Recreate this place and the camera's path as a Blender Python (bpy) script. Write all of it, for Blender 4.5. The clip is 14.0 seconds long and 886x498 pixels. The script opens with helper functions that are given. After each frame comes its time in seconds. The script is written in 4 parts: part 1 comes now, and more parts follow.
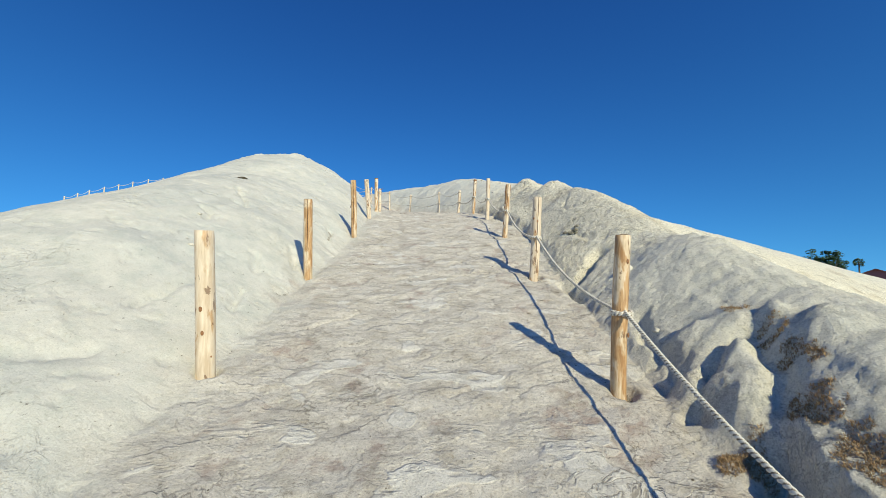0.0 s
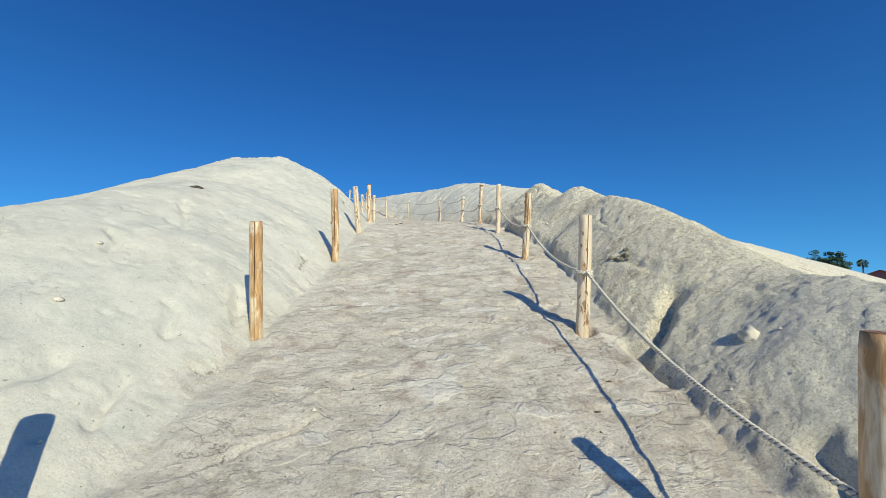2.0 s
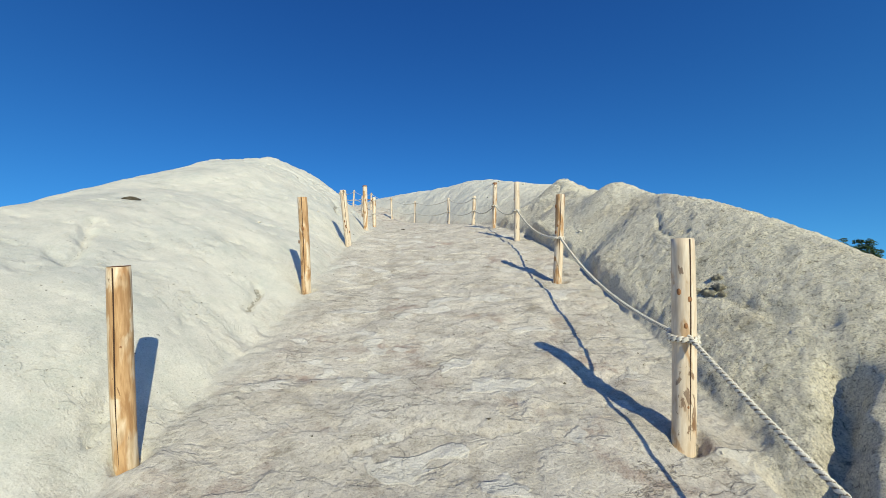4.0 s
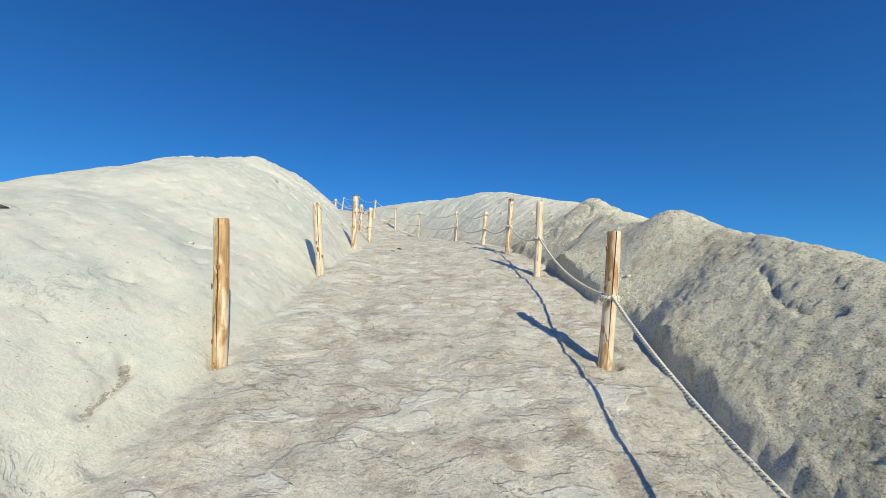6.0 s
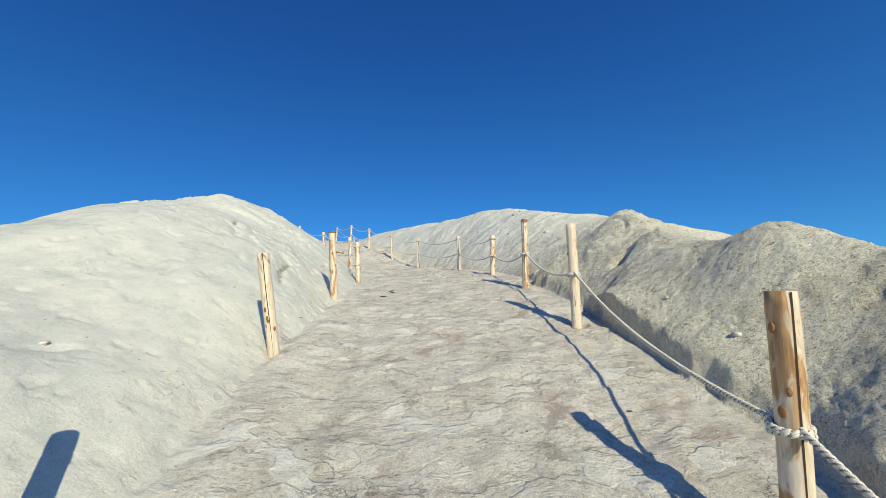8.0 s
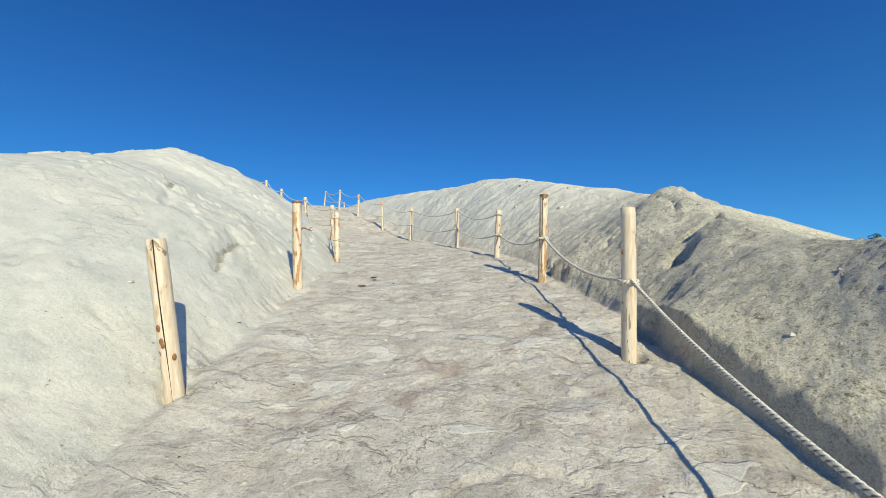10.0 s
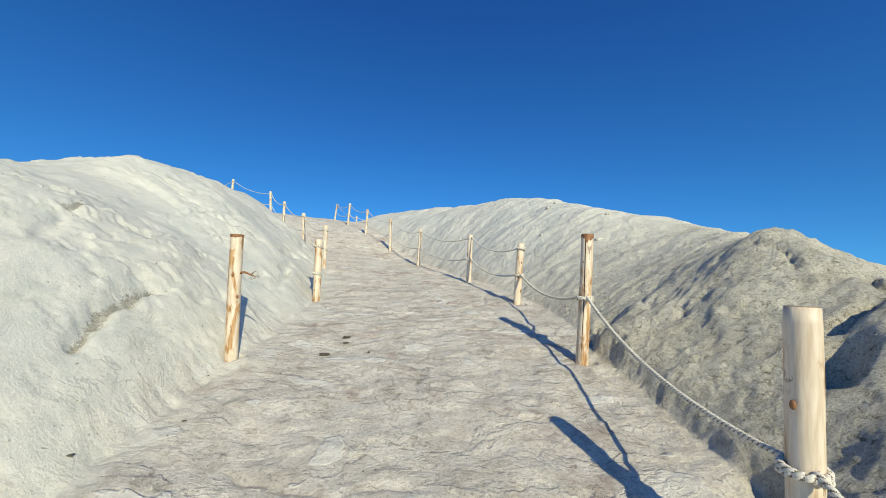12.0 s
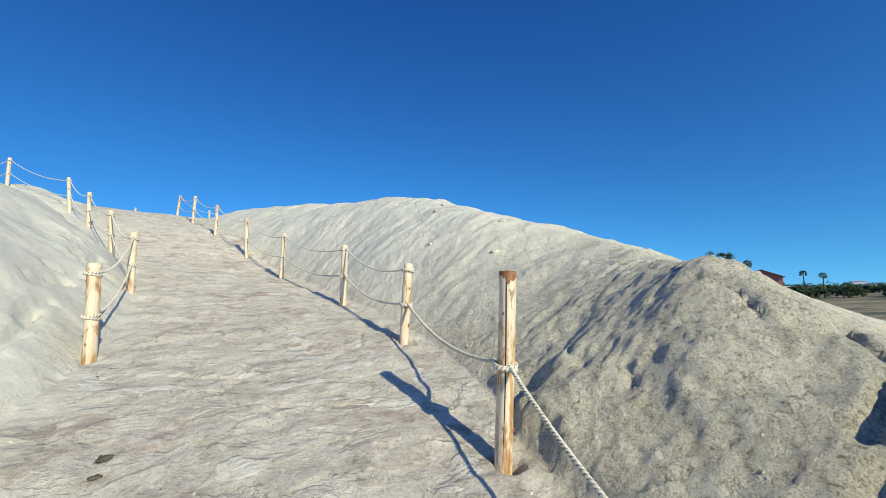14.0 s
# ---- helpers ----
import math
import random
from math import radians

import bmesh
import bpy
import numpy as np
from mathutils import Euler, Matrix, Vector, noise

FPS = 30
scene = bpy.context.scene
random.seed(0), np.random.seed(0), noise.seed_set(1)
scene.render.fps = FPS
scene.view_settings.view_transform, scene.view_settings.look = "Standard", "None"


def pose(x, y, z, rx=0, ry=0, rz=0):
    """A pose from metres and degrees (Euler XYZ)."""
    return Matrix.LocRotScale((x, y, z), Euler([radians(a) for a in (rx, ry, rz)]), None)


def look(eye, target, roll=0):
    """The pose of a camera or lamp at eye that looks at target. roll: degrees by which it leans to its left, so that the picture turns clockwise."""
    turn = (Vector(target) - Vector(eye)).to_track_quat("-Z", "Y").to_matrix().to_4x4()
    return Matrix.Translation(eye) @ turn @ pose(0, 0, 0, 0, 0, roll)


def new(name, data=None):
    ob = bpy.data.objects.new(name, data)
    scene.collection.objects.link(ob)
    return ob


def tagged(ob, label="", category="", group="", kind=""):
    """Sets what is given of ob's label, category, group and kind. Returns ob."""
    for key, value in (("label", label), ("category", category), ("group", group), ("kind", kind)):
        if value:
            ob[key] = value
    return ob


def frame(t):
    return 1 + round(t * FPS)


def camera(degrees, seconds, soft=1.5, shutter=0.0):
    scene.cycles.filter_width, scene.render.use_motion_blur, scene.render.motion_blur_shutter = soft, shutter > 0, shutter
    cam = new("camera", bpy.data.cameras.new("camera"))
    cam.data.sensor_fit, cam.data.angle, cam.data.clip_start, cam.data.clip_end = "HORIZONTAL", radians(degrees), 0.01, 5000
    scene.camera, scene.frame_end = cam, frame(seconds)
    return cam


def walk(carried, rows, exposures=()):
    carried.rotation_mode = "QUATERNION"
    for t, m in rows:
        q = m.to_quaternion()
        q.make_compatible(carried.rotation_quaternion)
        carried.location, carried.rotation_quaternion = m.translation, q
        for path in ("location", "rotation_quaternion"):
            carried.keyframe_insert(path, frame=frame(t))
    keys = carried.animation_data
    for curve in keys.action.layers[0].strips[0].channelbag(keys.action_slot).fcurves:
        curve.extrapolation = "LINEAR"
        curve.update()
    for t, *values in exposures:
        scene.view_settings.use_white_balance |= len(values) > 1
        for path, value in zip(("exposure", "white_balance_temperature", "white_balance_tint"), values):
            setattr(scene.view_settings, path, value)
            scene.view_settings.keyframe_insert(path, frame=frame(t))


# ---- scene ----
cam = camera(97.2, 14.0, soft=0.65)
PATH = [
    (0, (0.084, 0.458, 1.407), (0.062, 2.445, 1.633), 0.5),
    (0.5, (0.082, 0.839, 1.551), (0.069, 2.825, 1.786), 1.6),
    (1, (0.087, 1.19, 1.62), (0.015, 3.179, 1.812), 0.9),
    (1.5, (0.017, 1.522, 1.796), (0.062, 3.511, 2.001), 1.1),
    (2, (-0.018, 1.909, 1.918), (-0.037, 3.895, 2.158), 0.1),
    (2.2, (0.016, 2.048, 1.995), (-0.001, 4.032, 2.24), 0.5),
    (4.3, (0.055, 3.55, 2.441), (-0.033, 5.537, 2.649), -1.1),
    (4.5, (0.032, 3.729, 2.488), (-0.037, 5.718, 2.686), -0.5),
    (5, (0.039, 4.117, 2.696), (0.087, 6.1, 2.951), -1.3),
    (5.5, (0.11, 4.455, 2.873), (0.015, 6.422, 3.221), 2.7),
    (6, (0.13, 4.762, 2.93), (-0.003, 6.741, 3.187), 2.1),
    (6.5, (0.088, 5.116, 3.117), (-0.013, 7.093, 3.404), 1.0),
    (7, (0.122, 5.498, 3.19), (0.027, 7.471, 3.504), 0.1),
    (7.5, (0.169, 5.863, 3.33), (0.055, 7.829, 3.682), 0.9),
    (8, (0.076, 6.201, 3.452), (-0.072, 8.164, 3.804), -2.7),
    (8.2, (0.051, 6.305, 3.475), (-0.071, 8.278, 3.781), -1.1),
    (10.3, (-0.026, 7.724, 3.938), (-0.161, 9.711, 4.12), -0.6),
    (10.5, (0.018, 7.887, 3.999), (-0.207, 9.862, 4.225), -0.4),
    (11, (0.095, 8.259, 4.127), (-0.124, 10.236, 4.337), -0.1),
    (11.5, (0.079, 8.621, 4.302), (-0.15, 10.6, 4.476), 1.3),
    (12, (0.074, 8.899, 4.389), (-0.157, 10.871, 4.631), 1.6),
    (12.5, (0.098, 9.195, 4.553), (-0.17, 11.158, 4.825), 0.6),
    (13, (0.023, 9.553, 4.581), (-0.243, 11.523, 4.8), 0.4),
    (13.5, (0.013, 9.869, 4.735), (-0.008, 11.854, 4.978), -0.2),
    (14, (0.13, 10.18, 4.86), (0.491, 12.136, 5.072), -0.9),
]
walk(cam, [(t, look(eye, target, roll)) for t, eye, target, roll in PATH], [(0, 0.0), (4, 0.02), (8, 0.05), (11, 0.07), (13, 0.10), (14, 0.15)])

# ---- light ----
SUN_AZ, SUN_EL = 151.5, 29.6          # degrees clockwise from straight ahead; above the horizon
sun_dir = Vector((math.sin(radians(SUN_AZ)) * math.cos(radians(SUN_EL)), math.cos(radians(SUN_AZ)) * math.cos(radians(SUN_EL)), math.sin(radians(SUN_EL))))
sun_data = bpy.data.lights.new("sun", "SUN")
sun_data.energy, sun_data.angle, sun_data.color = 4.4, radians(0.55), (1.0, 0.925, 0.655)
sun = new("sun", sun_data)
sun.matrix_world = look(sun_dir * 50, (0, 0, 0))

world = bpy.data.worlds.new("sky")
scene.world = world
world.use_nodes = True
wn, wl = world.node_tree.nodes, world.node_tree.links
sky = wn.new("ShaderNodeTexSky")
sky.sky_type = "NISHITA"
sky.sun_disc = False
sky.sun_elevation, sky.sun_rotation = radians(SUN_EL), radians(SUN_AZ)
sky.air_density, sky.dust_density, sky.ozone_density = 0.85, 0.4, 4.6
deep = wn.new("ShaderNodeHueSaturation")
deep.inputs["Saturation"].default_value = 1.2
lift = wn.new("ShaderNodeVectorMath")
lift.operation = "ADD"
lift.inputs[1].default_value = (-0.18, 0, 0.11)
wl.new(wn.new("ShaderNodeTexCoord").outputs["Generated"], lift.inputs[0])
wl.new(lift.outputs[0], sky.inputs["Vector"])
wl.new(sky.outputs[0], deep.inputs["Color"])
tint = wn.new("ShaderNodeMix")
tint.data_type, tint.blend_type = "RGBA", "MULTIPLY"
tint.inputs[0].default_value = 1.0
grade = wn.new("ShaderNodeValToRGB")
grade.color_ramp.elements[0].position, grade.color_ramp.elements[0].color = 0.08, (0.56, 0.96, 1.0, 1)
grade.color_ramp.elements[1].position, grade.color_ramp.elements[1].color = 0.62, (0.50, 0.76, 1.03, 1)
height = wn.new("ShaderNodeSeparateXYZ")
wl.new(wn.new("ShaderNodeTexCoord").outputs["Generated"], height.inputs[0])
wl.new(height.outputs["Z"], grade.inputs[0])
wl.new(grade.outputs[0], tint.inputs[7])
wl.new(deep.outputs[0], tint.inputs[6])
wl.new(tint.outputs[2], wn["Background"].inputs[0])
wn["Background"].inputs[1].default_value = 0.15
scene.view_settings.exposure = 0.0


# ---- materials ----
def material(name):
    m = bpy.data.materials.new(name)
    m.use_nodes = True
    return m, m.node_tree.nodes, m.node_tree.links, m.node_tree.nodes["Principled BSDF"]


def ramp(nodes, links, src, stops):
    r = nodes.new("ShaderNodeValToRGB")
    e = r.color_ramp.elements
    while len(e) < len(stops):
        e.new(0.5)
    for el, (pos, col) in zip(e, stops):
        el.position, el.color = pos, (*col, 1) if len(col) == 3 else col
    links.new(src, r.inputs[0])
    return r.outputs[0]


def tex_noise(nodes, links, vec, scale, detail=6, rough=0.6, warp=0.0):
    n = nodes.new("ShaderNodeTexNoise")
    n.inputs["Scale"].default_value, n.inputs["Detail"].default_value = scale, detail
    n.inputs["Roughness"].default_value, n.inputs["Distortion"].default_value = rough, warp
    links.new(vec, n.inputs["Vector"])
    return n.outputs[0]


def mixed(nodes, links, fac, a, b, kind="MIX"):
    n = nodes.new("ShaderNodeMix")
    n.data_type, n.blend_type = "RGBA", kind
    for sock, v in ((n.inputs[0], fac), (n.inputs[6], a), (n.inputs[7], b)):
        if isinstance(v, (int, float)):
            sock.default_value = v
        elif isinstance(v, tuple):
            sock.default_value = (*v, 1)
        else:
            links.new(v, sock)
    return n.outputs[2]


def calc(nodes, links, op, a, b=0.0):
    n = nodes.new("ShaderNodeMath")
    n.operation = op
    for sock, v in ((n.inputs[0], a), (n.inputs[1], b)):
        if isinstance(v, (int, float)):
            sock.default_value = v
        else:
            links.new(v, sock)
    return n.outputs[0]


def bumped(nodes, links, bsdf, height, strength, distance):
    b = nodes.new("ShaderNodeBump")
    b.inputs["Strength"].default_value, b.inputs["Distance"].default_value = strength, distance
    links.new(height, b.inputs["Height"])
    links.new(b.outputs[0], bsdf.inputs["Normal"])


def simple(name, colour, rough=0.7, vary=0.25, scale=6.0, metal=0.0, bump=0.0, dist=0.004):
    m, n, l, b = material(name)
    co = n.new("ShaderNodeTexCoord").outputs["Object"]
    f = tex_noise(n, l, co, scale)
    lo, hi = tuple(c * (1 - vary) for c in colour), tuple(min(1, c * (1 + vary)) for c in colour)
    l.new(ramp(n, l, f, [(0.3, lo), (0.7, hi)]), b.inputs["Base Color"])
    b.inputs["Roughness"].default_value, b.inputs["Metallic"].default_value = rough, metal
    if bump:
        bumped(n, l, b, tex_noise(n, l, co, scale * 8), bump, dist)
    return m


def field_colour(n, l, geo):
    mp = n.new("ShaderNodeMapping")
    mp.inputs["Rotation"].default_value = (0, 0, radians(35))
    mp.inputs["Scale"].default_value = (0.22, 1.0, 1.0)
    l.new(geo, mp.inputs["Vector"])
    f = tex_noise(n, l, mp.outputs[0], 0.11, 4, 0.5)
    g = tex_noise(n, l, geo, 1.2, 6, 0.7)
    c = ramp(n, l, f, [(0.36, (0.05, 0.06, 0.02)), (0.44, (0.13, 0.11, 0.05)), (0.48, (0.36, 0.29, 0.19)), (0.53, (0.12, 0.11, 0.045)), (0.58, (0.38, 0.31, 0.21)), (0.66, (0.08, 0.08, 0.03))])
    return mixed(n, l, 0.3, c, ramp(n, l, g, [(0.3, (0.08, 0.08, 0.035)), (0.7, (0.3, 0.26, 0.17))]))


def hill_material():
    m, n, l, b = material("salt_crust")
    co = n.new("ShaderNodeNewGeometry").outputs["Position"]

    def attr(name):
        a = n.new("ShaderNodeAttribute")
        a.attribute_name = name
        return a.outputs["Fac"]

    def grey(src, lo, hi, a=0.0, c=1.0):
        return ramp(n, l, src, [(lo, (a, a, a)), (hi, (c, c, c))])

    worn, bank = attr("worn"), attr("bank")
    flat = n.new("ShaderNodeMapping")
    flat.inputs["Scale"].default_value = (0.75, 1.25, 1.0)
    flat.inputs["Rotation"].default_value = (0, 0, radians(8))
    l.new(co, flat.inputs["Vector"])
    big = tex_noise(n, l, co, 0.8, 5, 0.6)
    mid = tex_noise(n, l, co, 5.0, 10, 0.72, 0.15)
    fine = tex_noise(n, l, co, 38.0, 6, 0.75)
    grit = tex_noise(n, l, co, 110.0, 4, 0.75)
    ledge = tex_noise(n, l, flat.outputs[0], 2.4, 7, 0.58, 0.5)
    plate = tex_noise(n, l, flat.outputs[0], 5.5, 6, 0.56, 0.4)
    gate = tex_noise(n, l, co, 1.3, 3, 0.5)
    # thin broken edges of the crust
    def line(src, level, width):
        d = calc(n, l, "ABSOLUTE", calc(n, l, "SUBTRACT", src, level))
        return grey(d, 0.0, width, 1.0, 0.0)
    edges = calc(n, l, "MAXIMUM", line(ledge, 0.5, 0.0075), calc(n, l, "MULTIPLY", line(plate, 0.47, 0.008), 0.8))
    edges = calc(n, l, "MULTIPLY", edges, grey(gate, 0.51, 0.58))
    steps = calc(n, l, "ADD", grey(ledge, 0.485, 0.515), calc(n, l, "MULTIPLY", grey(plate, 0.46, 0.49), 0.5))
    clean = ramp(n, l, big, [(0.38, (0.55, 0.565, 0.52)), (0.5, (0.625, 0.62, 0.55)), (0.62, (0.68, 0.66, 0.58))])
    clean = mixed(n, l, 0.5, clean, ramp(n, l, mid, [(0.38, (0.51, 0.53, 0.475)), (0.48, (0.625, 0.62, 0.555)), (0.6, (0.72, 0.70, 0.625))]))
    blot = tex_noise(n, l, co, 2.6, 7, 0.6, 0.9)
    soft = tex_noise(n, l, co, 6.5, 6, 0.62, 0.5)
    trod = ramp(n, l, blot, [(0.34, (0.50, 0.465, 0.40)), (0.44, (0.64, 0.61, 0.545)), (0.50, (0.715, 0.69, 0.62)), (0.60, (0.765, 0.74, 0.675))])
    trod = mixed(n, l, 0.45, trod, ramp(n, l, soft, [(0.36, (0.50, 0.47, 0.41)), (0.46, (0.68, 0.65, 0.585)), (0.58, (0.79, 0.765, 0.705))]))
    smut = calc(n, l, "MULTIPLY", grey(tex_noise(n, l, co, 3.4, 8, 0.68, 0.6), 0.56, 0.64), grey(soft, 0.46, 0.54, 1.0, 0.25))
    trod = mixed(n, l, calc(n, l, "MULTIPLY", smut, 0.5), trod, (0.30, 0.27, 0.22))
    trod = mixed(n, l, 0.95, trod, ramp(n, l, fine, [(0.36, (0.66, 0.65, 0.63)), (0.44, (0.96, 0.955, 0.95)), (0.54, (1.05, 1.05, 1.05)), (0.64, (1.12, 1.12, 1.12))]), "MULTIPLY")
    rusty = calc(n, l, "MULTIPLY", grey(tex_noise(n, l, co, 1.5, 7, 0.68, 0.5), 0.53, 0.63), grey(soft, 0.44, 0.56, 0.75, 0.1))
    trod = mixed(n, l, rusty, trod, (0.47, 0.375, 0.33))
    trod = mixed(n, l, 1.0, trod, (0.835, 0.825, 0.82), "MULTIPLY")
    slab = grey(tex_noise(n, l, flat.outputs[0], 2.9, 3, 0.45, 0.3), 0.615, 0.632)
    trod = mixed(n, l, calc(n, l, "MULTIPLY", slab, 0.75), trod, ramp(n, l, soft, [(0.4, (0.63, 0.62, 0.58)), (0.6, (0.73, 0.72, 0.68))]))
    furry = tex_noise(n, l, co, 20.0, 10, 0.76, 0.9)
    crust = ramp(n, l, furry, [(0.36, (0.30, 0.28, 0.20)), (0.42, (0.78, 0.74, 0.60)), (0.48, (0.90, 0.87, 0.74)), (0.58, (0.94, 0.91, 0.80))])
    grime = calc(n, l, "MULTIPLY", grey(tex_noise(n, l, co, 2.2, 7, 0.7, 0.4), 0.56, 0.66), 0.6)
    crust = mixed(n, l, grime, crust, ramp(n, l, furry, [(0.42, (0.15, 0.15, 0.125)), (0.58, (0.62, 0.60, 0.51))]))
    brown = calc(n, l, "MULTIPLY", grey(tex_noise(n, l, co, 1.1, 5, 0.6), 0.55, 0.7), 0.4)
    crust = mixed(n, l, brown, crust, (0.56, 0.46, 0.31))
    crumb = tex_noise(n, l, co, 6.0, 8, 0.62, 0.6)
    loose = calc(n, l, "MULTIPLY", grey(tex_noise(n, l, co, 1.15, 4, 0.55), 0.50, 0.60), calc(n, l, "SUBTRACT", 1.0, calc(n, l, "MAXIMUM", worn, bank)))
    flakes = calc(n, l, "MULTIPLY", line(crumb, 0.5, 0.012), loose)
    terraces = calc(n, l, "MULTIPLY", calc(n, l, "ADD", grey(crumb, 0.485, 0.515), grey(crumb, 0.565, 0.60)), loose)
    clean = mixed(n, l, calc(n, l, "MULTIPLY", flakes, 0.02), clean, (0.30, 0.285, 0.235))
    specks = grey(tex_noise(n, l, co, 26.0, 3, 0.5), 0.71, 0.735)
    clean = mixed(n, l, calc(n, l, "MULTIPLY", specks, 0.75), clean, (0.22, 0.21, 0.175))
    clean = mixed(n, l, 1.0, clean, (0.95, 0.945, 0.935), "MULTIPLY")
    trod = mixed(n, l, 1.0, trod, (1.02, 1.0, 0.96), "MULTIPLY")
    clean = mixed(n, l, 0.25, clean, ramp(n, l, fine, [(0.36, (0.72, 0.72, 0.70)), (0.45, (0.97, 0.97, 0.97)), (0.56, (1.03, 1.03, 1.03)), (0.66, (1.12, 1.12, 1.12))]), "MULTIPLY")
    col = mixed(n, l, worn, clean, trod)
    fleck = ramp(n, l, tex_noise(n, l, co, 52.0, 4, 0.65, 1.2), [(0.35, (0.34, 0.32, 0.26)), (0.42, (0.96, 0.94, 0.89)), (0.5, (1.12, 1.11, 1.05)), (0.6, (1.28, 1.27, 1.2))])
    crust = mixed(n, l, 0.85, crust, fleck, "MULTIPLY")
    place = n.new("ShaderNodeSeparateXYZ")
    l.new(co, place.inputs[0])
    crust = mixed(n, l, 1.0, crust, (0.90, 0.885, 0.86), "MULTIPLY")
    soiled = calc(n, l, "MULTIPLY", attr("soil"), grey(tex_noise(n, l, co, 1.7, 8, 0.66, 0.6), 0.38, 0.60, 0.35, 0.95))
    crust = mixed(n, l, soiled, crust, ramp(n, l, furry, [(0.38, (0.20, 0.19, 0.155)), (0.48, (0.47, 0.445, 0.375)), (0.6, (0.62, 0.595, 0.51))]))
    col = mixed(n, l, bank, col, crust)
    # warm tan on the toe face paints in light bounced from the path
    col = mixed(n, l, calc(n, l, "MULTIPLY", attr("toe"), 0.7), col, ramp(n, l, mid, [(0.4, (0.66, 0.55, 0.39)), (0.6, (0.82, 0.72, 0.54))]))
    ragged = calc(n, l, "MULTIPLY", calc(n, l, "SUBTRACT", tex_noise(n, l, co, 30.0, 6, 0.75, 0.8), 0.5), 1.6)
    cut = calc(n, l, "ADD", attr("crack"), calc(n, l, "MULTIPLY", ragged, grey(attr("crack"), 0.02, 0.2)))
    # cracks are coloured dark for the shade under their lips, and for dirt
    shade_dirt = calc(n, l, "MULTIPLY", grey(cut, 0.64, 0.80), 0.72)
    col = mixed(n, l, shade_dirt, col, ramp(n, l, fine, [(0.4, (0.12, 0.11, 0.08)), (0.6, (0.34, 0.31, 0.24))]))
    speck = ramp(n, l, grit, [(0.35, (0.34, 0.32, 0.29)), (0.44, (0.94, 0.94, 0.94)), (0.56, (1.02, 1.02, 1.02)), (0.65, (1.36, 1.36, 1.36))])
    col = mixed(n, l, calc(n, l, "ADD", calc(n, l, "MULTIPLY", bank, 0.4), calc(n, l, "ADD", calc(n, l, "MULTIPLY", worn, 0.2), 0.3)), col, speck, "MULTIPLY")
    edge_line = calc(n, l, "MULTIPLY", edges, calc(n, l, "ADD", calc(n, l, "MULTIPLY", worn, 0.75), 0.05))
    col = mixed(n, l, edge_line, col, (0.25, 0.22, 0.18))
    foot = calc(n, l, "ADD", place.outputs["Z"], calc(n, l, "MULTIPLY", calc(n, l, "SUBTRACT", big, 0.5), 0.9))
    border = n.new("ShaderNodeMapRange")
    border.inputs["From Min"].default_value, border.inputs["From Max"].default_value = -0.85, -0.7
    l.new(foot, border.inputs["Value"])
    col = mixed(n, l, border.outputs[0], field_colour(n, l, co), col)
    l.new(col, b.inputs["Base Color"])
    b.inputs["Roughness"].default_value = 0.85
    b.inputs["Specular IOR Level"].default_value = 0.25
    h = calc(n, l, "ADD", calc(n, l, "MULTIPLY", fine, 0.75), calc(n, l, "ADD", calc(n, l, "MULTIPLY", mid, 0.6), calc(n, l, "MULTIPLY", grit, 0.22)))
    amount = calc(n, l, "ADD", calc(n, l, "MULTIPLY", worn, 0.3), calc(n, l, "ADD", calc(n, l, "MULTIPLY", bank, 0.9), 0.33))
    h = calc(n, l, "MULTIPLY", h, amount)
    h = calc(n, l, "ADD", h, calc(n, l, "MULTIPLY", calc(n, l, "MULTIPLY", calc(n, l, "ADD", steps, slab), worn), 0.24))
    h = calc(n, l, "SUBTRACT", h, calc(n, l, "MULTIPLY", edges, calc(n, l, "ADD", calc(n, l, "MULTIPLY", worn, 0.12), 0.05)))
    h = calc(n, l, "ADD", h, calc(n, l, "MULTIPLY", calc(n, l, "MULTIPLY", furry, bank), 1.15))
    h = calc(n, l, "ADD", h, calc(n, l, "SUBTRACT", calc(n, l, "MULTIPLY", terraces, 0.12), calc(n, l, "MULTIPLY", flakes, 0.03)))
    bumped(n, l, b, h, 0.9, 0.035)
    return m


def plain_material():
    m, n, l, b = material("salt_flat_fields")
    l.new(field_colour(n, l, n.new("ShaderNodeNewGeometry").outputs["Position"]), b.inputs["Base Color"])
    b.inputs["Roughness"].default_value = 0.95
    return m


